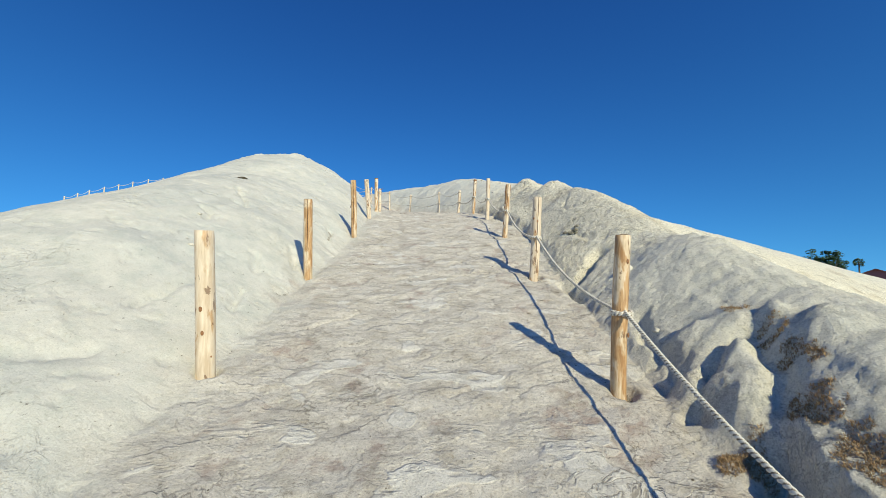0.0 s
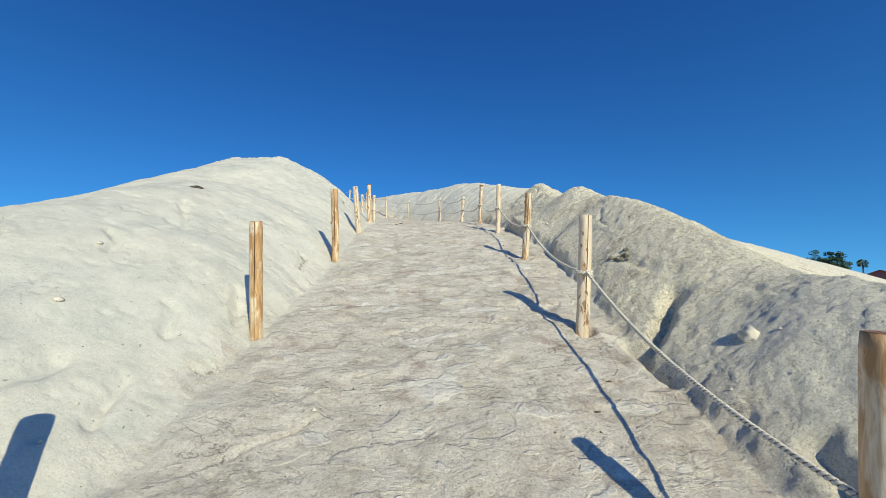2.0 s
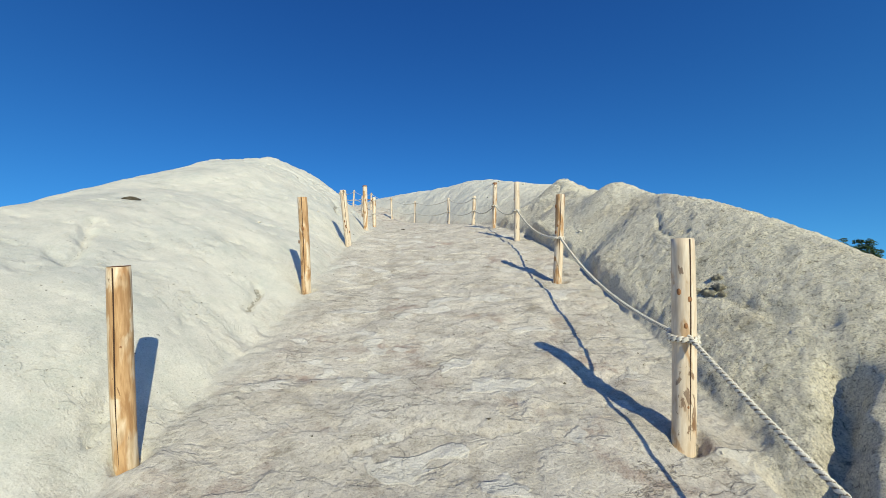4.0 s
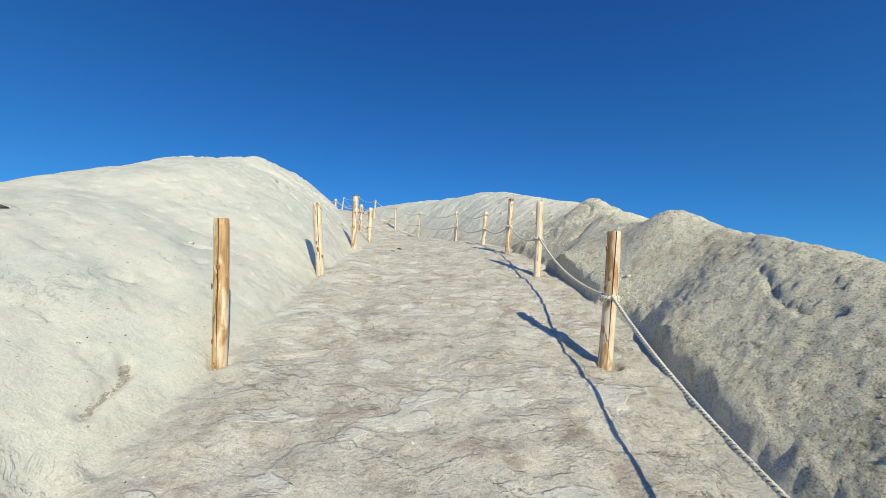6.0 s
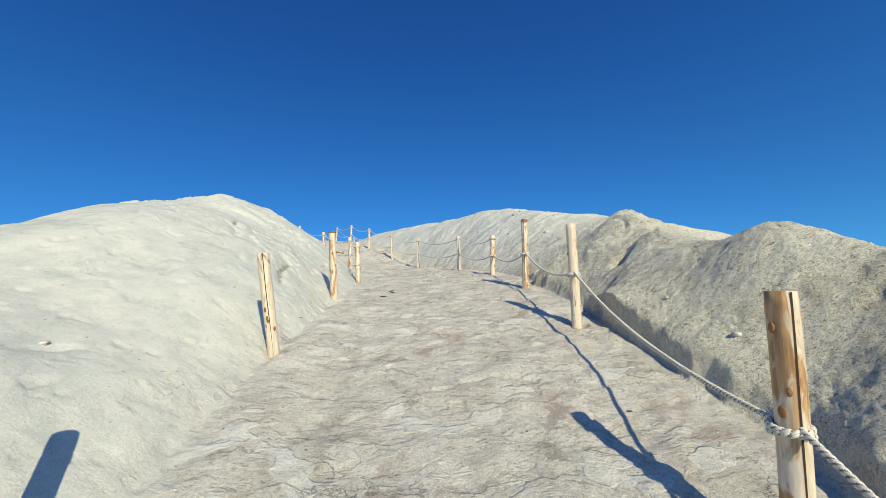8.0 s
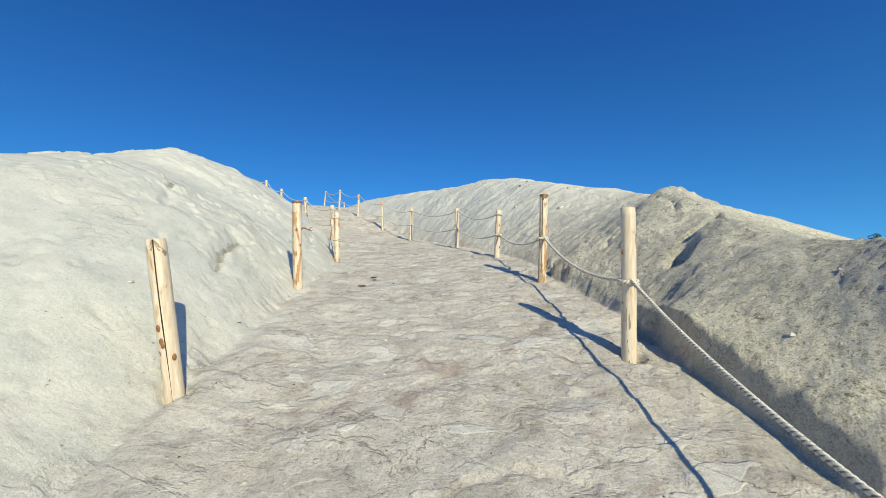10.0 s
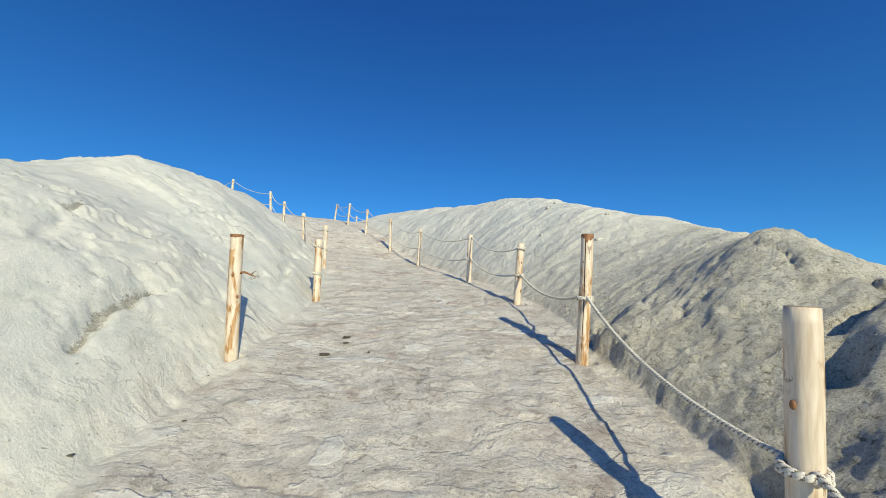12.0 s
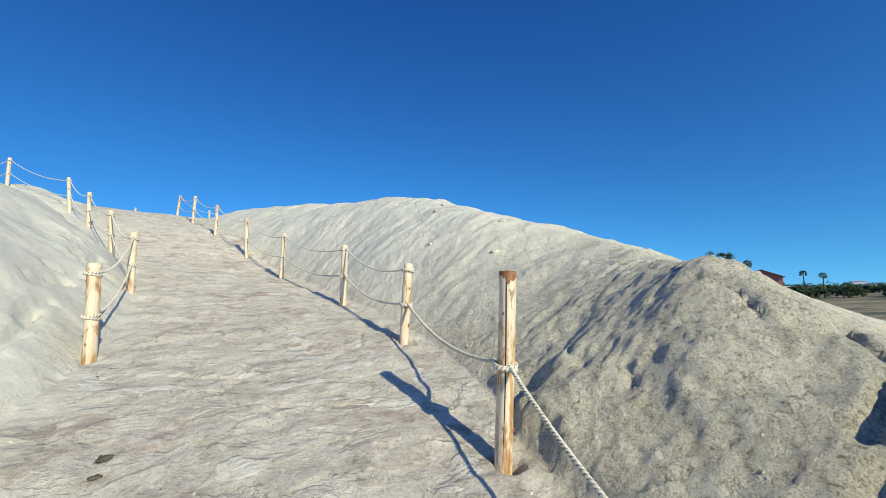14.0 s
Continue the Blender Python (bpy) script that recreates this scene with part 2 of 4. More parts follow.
def wood_material(name, amber_from, amber_most, pale):
    m, n, l, b = material(name)
    co = n.new("ShaderNodeTexCoord").outputs["Object"]
    rnd = n.new("ShaderNodeObjectInfo").outputs["Random"]
    off = n.new("ShaderNodeVectorMath")
    off.operation = "ADD"
    comb = n.new("ShaderNodeCombineXYZ")
    for i in range(3):
        l.new(calc(n, l, "MULTIPLY", rnd, 31.0 + 7 * i), comb.inputs[i])
    l.new(co, off.inputs[0])
    l.new(comb.outputs[0], off.inputs[1])
    mp = n.new("ShaderNodeMapping")
    mp.inputs["Scale"].default_value = (1, 1, 0.12)
    l.new(off.outputs[0], mp.inputs["Vector"])
    grain = tex_noise(n, l, mp.outputs[0], 45, 6, 0.6, 0.3)
    mp2 = n.new("ShaderNodeMapping")
    mp2.inputs["Scale"].default_value = (1, 1, 0.35)
    l.new(off.outputs[0], mp2.inputs["Vector"])
    stain = tex_noise(n, l, mp2.outputs[0], 9, 4, 0.55, 0.6)
    bark = tex_noise(n, l, mp2.outputs[0], 14, 5, 0.6, 0.8)
    base = ramp(n, l, grain, [(0.38, (0.50, 0.35, 0.19)), (0.5, (0.66, 0.50, 0.31)), (0.64, (0.77, 0.64, 0.45))])
    base = mixed(n, l, ramp(n, l, rnd, [(0.0, (pale, pale, pale)), (1.0, (min(1, pale + 0.3),) * 3)]), base, ramp(n, l, grain, [(0.35, (0.60, 0.48, 0.34)), (0.65, (0.78, 0.68, 0.53))]))
    amber = mixed(n, l, ramp(n, l, stain, [(amber_from, (0, 0, 0)), (amber_from + 0.07, (amber_most,) * 3)]), base, ramp(n, l, grain, [(0.4, (0.33, 0.155, 0.045)), (0.6, (0.54, 0.31, 0.12))]))
    dark = mixed(n, l, ramp(n, l, bark, [(0.635, (0, 0, 0)), (0.655, (0.7, 0.7, 0.7))]), amber, (0.13, 0.055, 0.02))
    l.new(dark, b.inputs["Base Color"])
    b.inputs["Roughness"].default_value = 0.6
    bumped(n, l, b, calc(n, l, "ADD", grain, calc(n, l, "MULTIPLY", bark, 0.8)), 0.5, 0.003)
    return m


HILL, FIELDS = hill_material(), plain_material()
PALE_WOOD, AMBER_WOOD, BLOTCHED_WOOD = wood_material("peeled_pine", 0.57, 0.7, 0.7), wood_material("amber_pine", 0.44, 0.8, 0.1), wood_material("blotched_pine", 0.505, 0.9, 0.8)
END_GRAIN = simple("end_grain", (0.45, 0.27, 0.13), 0.75, 0.5, 40, bump=0.4)
KNOT = simple("knot_wood", (0.26, 0.12, 0.045), 0.6, 0.4, 60)
SPLIT = simple("dry_crack", (0.05, 0.025, 0.012), 0.9, 0.3, 20)
ROPE = simple("hemp_rope", (0.66, 0.62, 0.53), 0.85, 0.25, 90, bump=0.5, dist=0.002)
# dark colour for the rope's grooves: their shade painted in, with some soil
ROPE_GROOVE = simple("shaded_soiled_rope_groove", (0.20, 0.165, 0.12), 0.95, 0.3, 60)
STONE = simple("salt_lump", (0.56, 0.53, 0.45), 0.85, 0.3, 14, bump=0.8)
CRUST = simple("dirty_crust", (0.30, 0.28, 0.21), 0.9, 0.5, 40, bump=0.8, dist=0.01)
STRAW = simple("dry_grass_straw", (0.40, 0.27, 0.135), 0.85, 0.5, 30)
DARKBIT = simple("dark_debris", (0.10, 0.085, 0.06), 0.9, 0.4, 30)
LEAF = simple("broad_leaf", (0.045, 0.085, 0.022), 0.6, 0.5, 2)
PALM_LEAF = simple("palm_leaf", (0.06, 0.10, 0.03), 0.55, 0.5, 3)
BARK = simple("tree_bark", (0.13, 0.095, 0.065), 0.9, 0.4, 4, bump=0.5, dist=0.03)
PINK_WALL = simple("pink_plaster", (0.46, 0.17, 0.15), 0.85, 0.12, 2)
WHITE_WALL = simple("white_plaster", (0.78, 0.77, 0.74), 0.8, 0.06, 1)
ROOF = simple("roof_tile_red", (0.19, 0.085, 0.07), 0.75, 0.3, 3)
TRIM = simple("white_trim", (0.80, 0.79, 0.76), 0.6, 0.05, 5)
GLASS = simple("dark_window_glass", (0.03, 0.04, 0.05), 0.08, 0.2, 1)
SEA = simple("sea_water", (0.02, 0.07, 0.14), 0.25, 0.2, 0.01)

# the fence posts beside the path: x, y, height, radius, lean in x and y (degrees)
RIGHT_POSTS = [
    (1.25, 0.65, 1.05, 0.054, 3, -3), (1.235, 3.16, 1.06, 0.052, 2.6, -2.7), (1.18, 5.46, 1.05, 0.056, 3.5, -3), (1.18, 7.88, 1.03, 0.052, 3.4, -3.5),
    (1.11, 10.43, 1.09, 0.052, 1.2, -3), (0.885, 12.44, 1.13, 0.053, 2.6, 0.5), (0.48, 14.44, 0.90, 0.049, 3.2, 0.5), (-0.3, 16.28, 0.96, 0.047, 2, 0),
    (-1.74, 18.9, 1.01, 0.046, 2, 0), (-3.0, 20.8, 1.05, 0.046, -0.6, 0), (-4.34, 22.45, 0.94, 0.045, 1, 0), (-5.8, 24.5, 0.97, 0.045, 2, 0), (-7.6, 27.4, 0.95, 0.045, 6, 0)]
LEFT_POSTS = [
    (-1.6, 0.95, 1.05, 0.054, 0, -7), (-1.6, 3.25, 1.04, 0.060, 0.3, -7.8), (-1.63, 5.3, 1.02, 0.053, -0.6, -8), (-1.635, 7.55, 1.08, 0.053, -0.8, -7.8),
    (-1.825, 9.82, 1.01, 0.056, -3.5, -7.3), (-2.07, 12.07, 1.09, 0.055, -0.6, -3), (-2.37, 14.3, 0.94, 0.054, -1.2, 0), (-3.25, 16.5, 0.92, 0.049, 0, 0),
    (-4.85, 18.8, 0.93, 0.046, -4.3, 0), (-6.95, 21.45, 0.96, 0.046, -1.5, 0), (-7.95, 22.3, 1.0, 0.045, -5, 0), (-10.95, 24.2, 0.95, 0.045, 0, 0), (-13.2, 25.3, 0.95, 0.045, 0, 0)]
FAR_POSTS = [(46 * math.sin(radians(a)), 46 * math.cos(radians(a)), 0.75, 0.05, 0, 0) for a in (-44.9, -43.9, -43.0, -41.8, -40.6, -39.4, -38.0, -36.6, -35.0)]
TOP_POSTS = [(-7.2, 29.5, 0.95, 0.045, 0, 0), (-5.9, 30.2, 0.95, 0.045, 0, 0), (-10.4, 29.8, 0.95, 0.045, 0, 0)]
POST_HOLES = [p[:2] for p in RIGHT_POSTS + LEFT_POSTS]


# ---- the hill: its shape along the path, by stations of y ----
GRID_Y = np.arange(-60.0, 90.0, 0.05)


def profile(ys, vs, soft=0.6):
    v = np.interp(GRID_Y, ys, vs)
    k = np.exp(-0.5 * (np.arange(-2 * soft, 2 * soft + 1e-6, 0.05) / (soft * 0.6)) ** 2)
    k /= k.sum()
    pad = len(k) // 2
    v = np.convolve(np.pad(v, pad, mode="edge"), k, mode="valid")
    return lambda y: np.interp(y, GRID_Y, v)


path_z = profile([-9, -4, 0, 1.5, 3.2, 5.37, 7.7, 10.1, 12.26, 14.4, 16.3, 18.95, 20, 22.5, 24.5, 27, 30, 40, 60], [-3.2, -1.6, -0.27, 0.2, 0.77, 1.57, 2.42, 3.225, 3.835, 4.3, 4.67, 5.15, 5.408, 6.559, 7.213, 7.912, 7.693, 6, -3])
edge_l = profile([-4, 3.25, 5.3, 7.55, 9.8, 12.04, 14.3, 16.7, 18.9, 21.4, 25, 30], [-1.6, -1.61, -1.63, -1.64, -1.83, -2.05, -2.34, -3.25, -4.75, -6.8, -9.5, -13])
edge_r = profile([-4, 3.15, 5.43, 7.9, 10.43, 12.48, 14.46, 16.26, 18.9, 22.5, 25, 30], [1.24, 1.23, 1.17, 1.19, 1.12, 0.9, 0.5, -0.28, -1.7, -4.1, -5.6, -8])
left_run = profile([-4, 3, 5, 7, 9, 11, 13, 14.5, 16, 17.5, 19, 21], [2.6, 2.701, 2.106, 2.537, 3.381, 3.025, 3.965, 3.072, 3.455, 1.764, 2.419, 1.686])
left_rise = profile([-4, 0, 3, 5, 7, 9, 11, 13, 14.5, 16, 17.5, 19, 21, 23, 30], [0.9, 0.95, 0.915, 1.12, 1.176, 1.305, 1.742, 1.923, 2.219, 2.053, 1.463, 1.413, 0.5, 0.658, 0.633])
left_bow = profile([-4, 5.5, 7.8, 10, 12, 14], [1.6, 1.56, 1.9, 2.0, 2.05, 1.482])
right_run = profile([-4, 0, 3, 5, 6, 7, 8, 9, 10, 11.2, 13, 15, 17, 20, 23, 26], [1.8, 1.78, 1.348, 1.508, 1.5, 1.48, 1.52, 1.58, 1.58, 1.35, 1.95, 2.966, 3.003, 3.741, 4.46, 2.94])
right_rise = profile([-4, 0, 3, 5, 7, 9, 11, 13, 15, 17, 20, 23, 26, 30], [0.8, 0.793, 0.69, 0.61, 0.945, 0.935, 0.72, 0.97, 1.034, 1.441, 1.865, 0.974, 0.549, 0.129])
right_bow = profile([-4, 2.5, 3.5, 5, 6, 7.5, 9, 10.2, 11, 12, 13, 15, 17], [1.9, 1.7, 1.4, 1.3, 1.22, 1.22, 1.25, 1.45, 1.4, 1.3, 1.15, 1.245, 1.882])
left_back = profile([-4, 3, 6, 9, 12, 16, 20], [0.2, 0.22, 0.249, 0.324, 0.396, 0.215, 0.141])
right_back = profile([-4, 3, 6, 9, 12, 16, 20, 24], [0.4, 0.53, 0.76, 0.8, 0.341, 0.265, 0.293, 0.205])
cross_fall = profile([-4, 14.5, 16.8, 19, 25, 30], [0, 0, 0.06, 0.13, 0.13, 0.05])
toe_wall = profile([-4, 2.5, 3.3, 3.8, 4.3, 4.8, 5.6, 6.2, 6.8, 7.5, 8.2, 8.5, 9, 9.7, 10.3, 10.7, 11, 11.4, 12.2, 12.55, 12.9, 13.3, 15], [0.10, 0.10, 0.05, 0.04, 0.06, 0.06, 0.02, 0.03, 0.08, 0.13, 0.17, 0.03, 0.14, 0.15, 0.30, 0.26, 0.14, 0.04, 0.03, 0.16, 0.14, 0.03, 0.0], 0.2)
toe_at = profile([-4, 2.5, 3.2, 4.3, 5, 5.8, 6.6, 7.5, 8.2, 8.55, 9.1, 10.2, 10.7, 11.1, 11.5, 12.2, 12.55, 13.2, 15], [0.33, 0.36, 0.28, 0.30, 0.34, 0.36, 0.42, 0.43, 0.46, 0.54, 0.42, 0.30, 0.33, 0.34, 0.27, 0.22, 0.18, 0.30, 0.30], 0.25)
left_lift = profile([-4, 2, 5.3, 7.55, 9.8, 12.05, 14.2], [0.02, 0.03, 0.04, 0.045, 0.09, 0.045, 0.0])
PLAIN_Z = -1.2


def gradient_noise(x, y, seed=0):
    xi, yi = np.floor(x).astype(np.int64), np.floor(y).astype(np.int64)
    xf, yf = x - xi, y - yi
    def corner(ix, iy):
        h = (ix * 374761393 + iy * 668265263 + seed * 1442695041) & 0x7FFFFFFF
        h = ((h ^ (h >> 13)) * 1274126177) & 0x7FFFFFFF
        a = ((h ^ (h >> 16)) & 0xFFFF) / 65536.0 * 2 * np.pi
        return np.cos(a) * (x - ix) + np.sin(a) * (y - iy)
    u, v = xf * xf * xf * (xf * (xf * 6 - 15) + 10), yf * yf * yf * (yf * (yf * 6 - 15) + 10)
    a, b = corner(xi, yi), corner(xi + 1, yi)
    c, d = corner(xi, yi + 1), corner(xi + 1, yi + 1)
    return (a * (1 - u) + b * u) * (1 - v) + (c * (1 - u) + d * u) * v


def fractal(x, y, octaves=4, seed=0, gain=0.5):
    s, a, f = 0.0, 1.0, 1.0
    for i in range(octaves):
        s = s + a * gradient_noise(x * f, y * f, seed + 17 * i)
        a, f = a * gain, f * 2.03
    return s


def smooth(a, b, x):
    t = np.clip((x - a) / (b - a), 0, 1)
    return t * t * (3 - 2 * t)


def near_box(x, y, x0, x1, y0, y1):
    return (x > x0) & (x < x1) & (y > y0) & (y < y1)


def hump(x, y, cx, cy, rx, ry, turn=0.0, power=2.0):
    out_ = np.zeros(np.shape(x))
    reach = 3.2 * max(rx, ry)
    k = near_box(x, y, cx - reach, cx + reach, cy - reach, cy + reach)
    if not k.any():
        return out_
    c, s = math.cos(radians(turn)), math.sin(radians(turn))
    u, v = ((x[k] - cx) * c + (y[k] - cy) * s) / rx, (-(x[k] - cx) * s + (y[k] - cy) * c) / ry
    out_[k] = np.exp(-(u * u + v * v) ** (power / 2))
    return out_


def groove(x, y, points, width):
    """1 along a broken line, falling to 0 at that width."""
    out_ = np.zeros(np.shape(x))
    px, py = [p[0] for p in points], [p[1] for p in points]
    k = near_box(x, y, min(px) - 3 * width, max(px) + 3 * width, min(py) - 3 * width, max(py) + 3 * width)
    if not k.any():
        return out_
    gx, gy = x[k], y[k]
    best = np.full(gx.shape, 9.0)
    for (ax, ay), (bx, by) in zip(points, points[1:]):
        t = np.clip(((gx - ax) * (bx - ax) + (gy - ay) * (by - ay)) / ((bx - ax) ** 2 + (by - ay) ** 2), 0, 1)
        best = np.minimum(best, np.hypot(gx - ax - t * (bx - ax), gy - ay - t * (by - ay)))
    out_[k] = np.exp(-(best / width) ** 2)
    return out_


# gullies, ledges and cracks: line, width, depth, dark colour in it for shade and dirt
CRACKS = [
    (((2.08, 3.02), (1.95, 2.75), (1.83, 2.58), (1.69, 2.46), (1.63, 2.36), (1.65, 2.2), (1.6, 2.05)), 0.07, 0.10, 0.0), (((1.98, 3.05), (1.73, 2.98), (1.56, 2.86)), 0.05, 0.09, 0.0),
    (((2.04, 5.47), (1.76, 5.22), (1.56, 5.08)), 0.07, 0.16, 0.0), (((1.50, 5.2), (1.53, 4.9), (1.54, 4.66)), 0.06, 0.09, 0.0),
    (((1.72, 3.82), (1.66, 3.45), (1.6, 3.12)), 0.06, 0.09, 0.0), (((1.57, 4.22), (1.60, 4.12)), 0.05, 0.06, 0.2),
    # on the clean bank
    (((-2.69, 11.84), (-2.64, 11.66), (-2.59, 11.34), (-2.51, 11.19), (-2.44, 11.06)), 0.046, 0.09, 0.94), (((-2.69, 12.12), (-2.66, 11.92), (-2.63, 11.77)), 0.035, 0.04, 0.62),
    (((-3.66, 11.9), (-3.70, 12.05), (-3.73, 12.32)), 0.046, 0.05, 1.00), (((-3.52, 11.75), (-3.40, 11.62), (-3.29, 11.44)), 0.046, 0.05, 0.56), (((-2.80, 10.85), (-2.76, 11.04)), 0.029, 0.03, 0.56),
    (((-2.80, 13.3), (-2.84, 13.68)), 0.040, 0.05, 0.75), (((-2.64, 13.5), (-2.70, 13.95), (-2.9, 14.4)), 0.046, 0.07, 0.44), (((-3.28, 14.8), (-3.30, 15.4)), 0.05, 0.08, 0.4), (((-3.0, 14.7), (-2.86, 14.2)), 0.04, 0.06, 0.4),
    (((-3.5, 15.4), (-3.42, 15.9)), 0.05, 0.08, 0.4), (((-3.75, 16.3), (-3.9, 16.9)), 0.05, 0.08, 0.4), (((-3.6, 14.0), (-3.35, 14.3)), 0.05, 0.06, 0.4), (((-2.54, 12.2), (-2.6, 12.6)), 0.040, 0.04, 0.31),
    (((-1.96, 7.15), (-1.92, 7.06), (-1.89, 6.93), (-1.87, 6.78)), 0.038, 0.07, 0.88), (((-2.41, 8.27), (-2.40, 8.37)), 0.029, 0.03, 0.62), (((-2.68, 8.52), (-2.66, 8.66)), 0.029, 0.03, 0.38),
    (((-3.0, 9.85), (-3.02, 10.0)), 0.035, 0.03, 0.50), (((-3.14, 5.45), (-2.95, 5.34), (-2.87, 5.2)), 0.05, 0.06, 0.35), (((-3.43, 6.81), (-3.1, 6.4), (-2.9, 6.12)), 0.040, 0.05, 0.62), (((-3.13, 6.2), (-2.98, 6.1)), 0.040, 0.03, 0.50),
    (((-2.14, 4.94), (-2.03, 4.76)), 0.040, 0.06, 0.56), (((-1.96, 5.55), (-1.86, 5.4), (-1.82, 5.24)), 0.046, 0.06, 0.56), (((-1.79, 4.69), (-1.72, 4.68), (-1.67, 4.79)), 0.027, 0.03, 0.75), (((-1.97, 4.28), (-1.92, 4.18), (-1.87, 3.99)), 0.04, 0.06, 0.35),
    (((-2.35, 3.5), (-2.25, 4.2)), 0.05, 0.05, 0.0), (((-2.0, 2.3), (-2.45, 2.55), (-3.0, 2.6)), 0.10, 0.05, 0.0), (((-2.6, 2.6), (-2.2, 3.0)), 0.06, 0.04, 0.0), (((-2.54, 7.58), (-2.50, 7.66)), 0.035, 0.03, 0.38),
    # across the path
    (((-0.78, 4.34), (-0.88, 4.2), (-1.05, 4.11), (-1.16, 4.0), (-1.15, 3.9)), 0.022, 0.022, 0.75), (((-0.9, 13.37), (-0.39, 13.24), (0.4, 13.2)), 0.02, 0.02, 0.6), (((-1.5, 13.9), (-1.1, 13.75), (-0.75, 13.85)), 0.025, 0.02, 0.5),
    (((-0.3, 14.1), (0.05, 14.4), (0.0, 14.8)), 0.025, 0.02, 0.5), (((0.3, 7.3), (0.1, 7.5), (-0.2, 7.55)), 0.02, 0.02, 0.55), (((-1.3, 7.7), (-1.0, 7.85), (-0.75, 8.2)), 0.02, 0.02, 0.55), (((-0.3, 9.2), (0.15, 9.35), (0.5, 9.3)), 0.02, 0.02, 0.5),
    (((-1.2, 10.9), (-0.7, 10.8), (-0.3, 10.95)), 0.02, 0.02, 0.5), (((0.1, 11.6), (0.45, 11.5)), 0.02, 0.02, 0.5), (((-0.5, 5.4), (-0.2, 5.55), (0.2, 5.5)), 0.02, 0.02, 0.5), (((0.1, 3.1), (0.45, 3.25)), 0.02, 0.02, 0.5),
    # along the ridge of the dirty bank
    (((2.40, 7.95), (2.33, 7.8), (2.24, 7.57), (2.21, 7.36), (2.28, 7.2)), 0.025, 0.03, 0.7), (((2.36, 12.58), (2.46, 12.36), (2.40, 12.16)), 0.03, 0.05, 0.7), (((2.5, 12.02), (2.62, 11.96), (2.72, 11.94), (2.61, 11.74)), 0.04, 0.08, 0.6),
    (((2.13, 11.49), (2.3, 11.53), (2.45, 11.61)), 0.05, 0.09, 0.3), (((1.57, 12.92), (1.55, 12.68)), 0.03, 0.03, 0.6), (((1.70, 12.44), (1.65, 12.35)), 0.035, 0.04, 0.7), (((1.84, 12.05), (1.88, 11.95), (1.97, 11.88)), 0.04, 0.05, 0.5),
    (((2.0, 6.45), (2.08, 5.94), (2.21, 5.67)), 0.05, 0.04, 0.5), (((1.9, 7.55), (1.95, 7.35)), 0.09, 0.0, 0.55), (((2.2, 9.15), (2.28, 8.95)), 0.09, 0.0, 0.55), (((1.58, 8.6), (1.68, 8.35)), 0.07, 0.0, 0.5)]


def crack_shade_and_dirt(x, y):
    wx, wy = x + 0.05 * fractal(x * 5, y * 5, 3, 70), y + 0.05 * fractal(x * 5, y * 5, 3, 71)
    best = np.zeros(np.shape(x))
    for line, width, depth, shade_dirt in CRACKS:
        if shade_dirt:
            best = np.maximum(best, shade_dirt * groove(wx, wy, line, width))
    # the shaded gap round each post foot is painted dark too
    for px, py in POST_HOLES:
        best = np.maximum(best, 0.95 * hump(x, y, px + 0.02, py - 0.01, 0.078, 0.078, 0, 5.0))
    return best


def masks(x, y):
    dl, dr = edge_l(y) - x, x - edge_r(y)
    wob = 0.22 * fractal(x * 1.3, y * 1.3, 3, 5) + 0.14 * fractal(x * 4.5, y * 7.0, 3, 6, 0.6)
    worn = smooth(0.35, -0.45, dl + 1.2 * wob) * smooth(0.75, 0.1, dr + wob)
    edge = toe_at(y)
    bank = smooth(edge - 0.12, edge + 0.12, dr + 0.5 * wob) * smooth(18, 12.5, y + 2.5 * wob) * (0.4 + 0.6 * smooth(4.3, 5.8, y + 2.0 * wob))
    return worn, bank


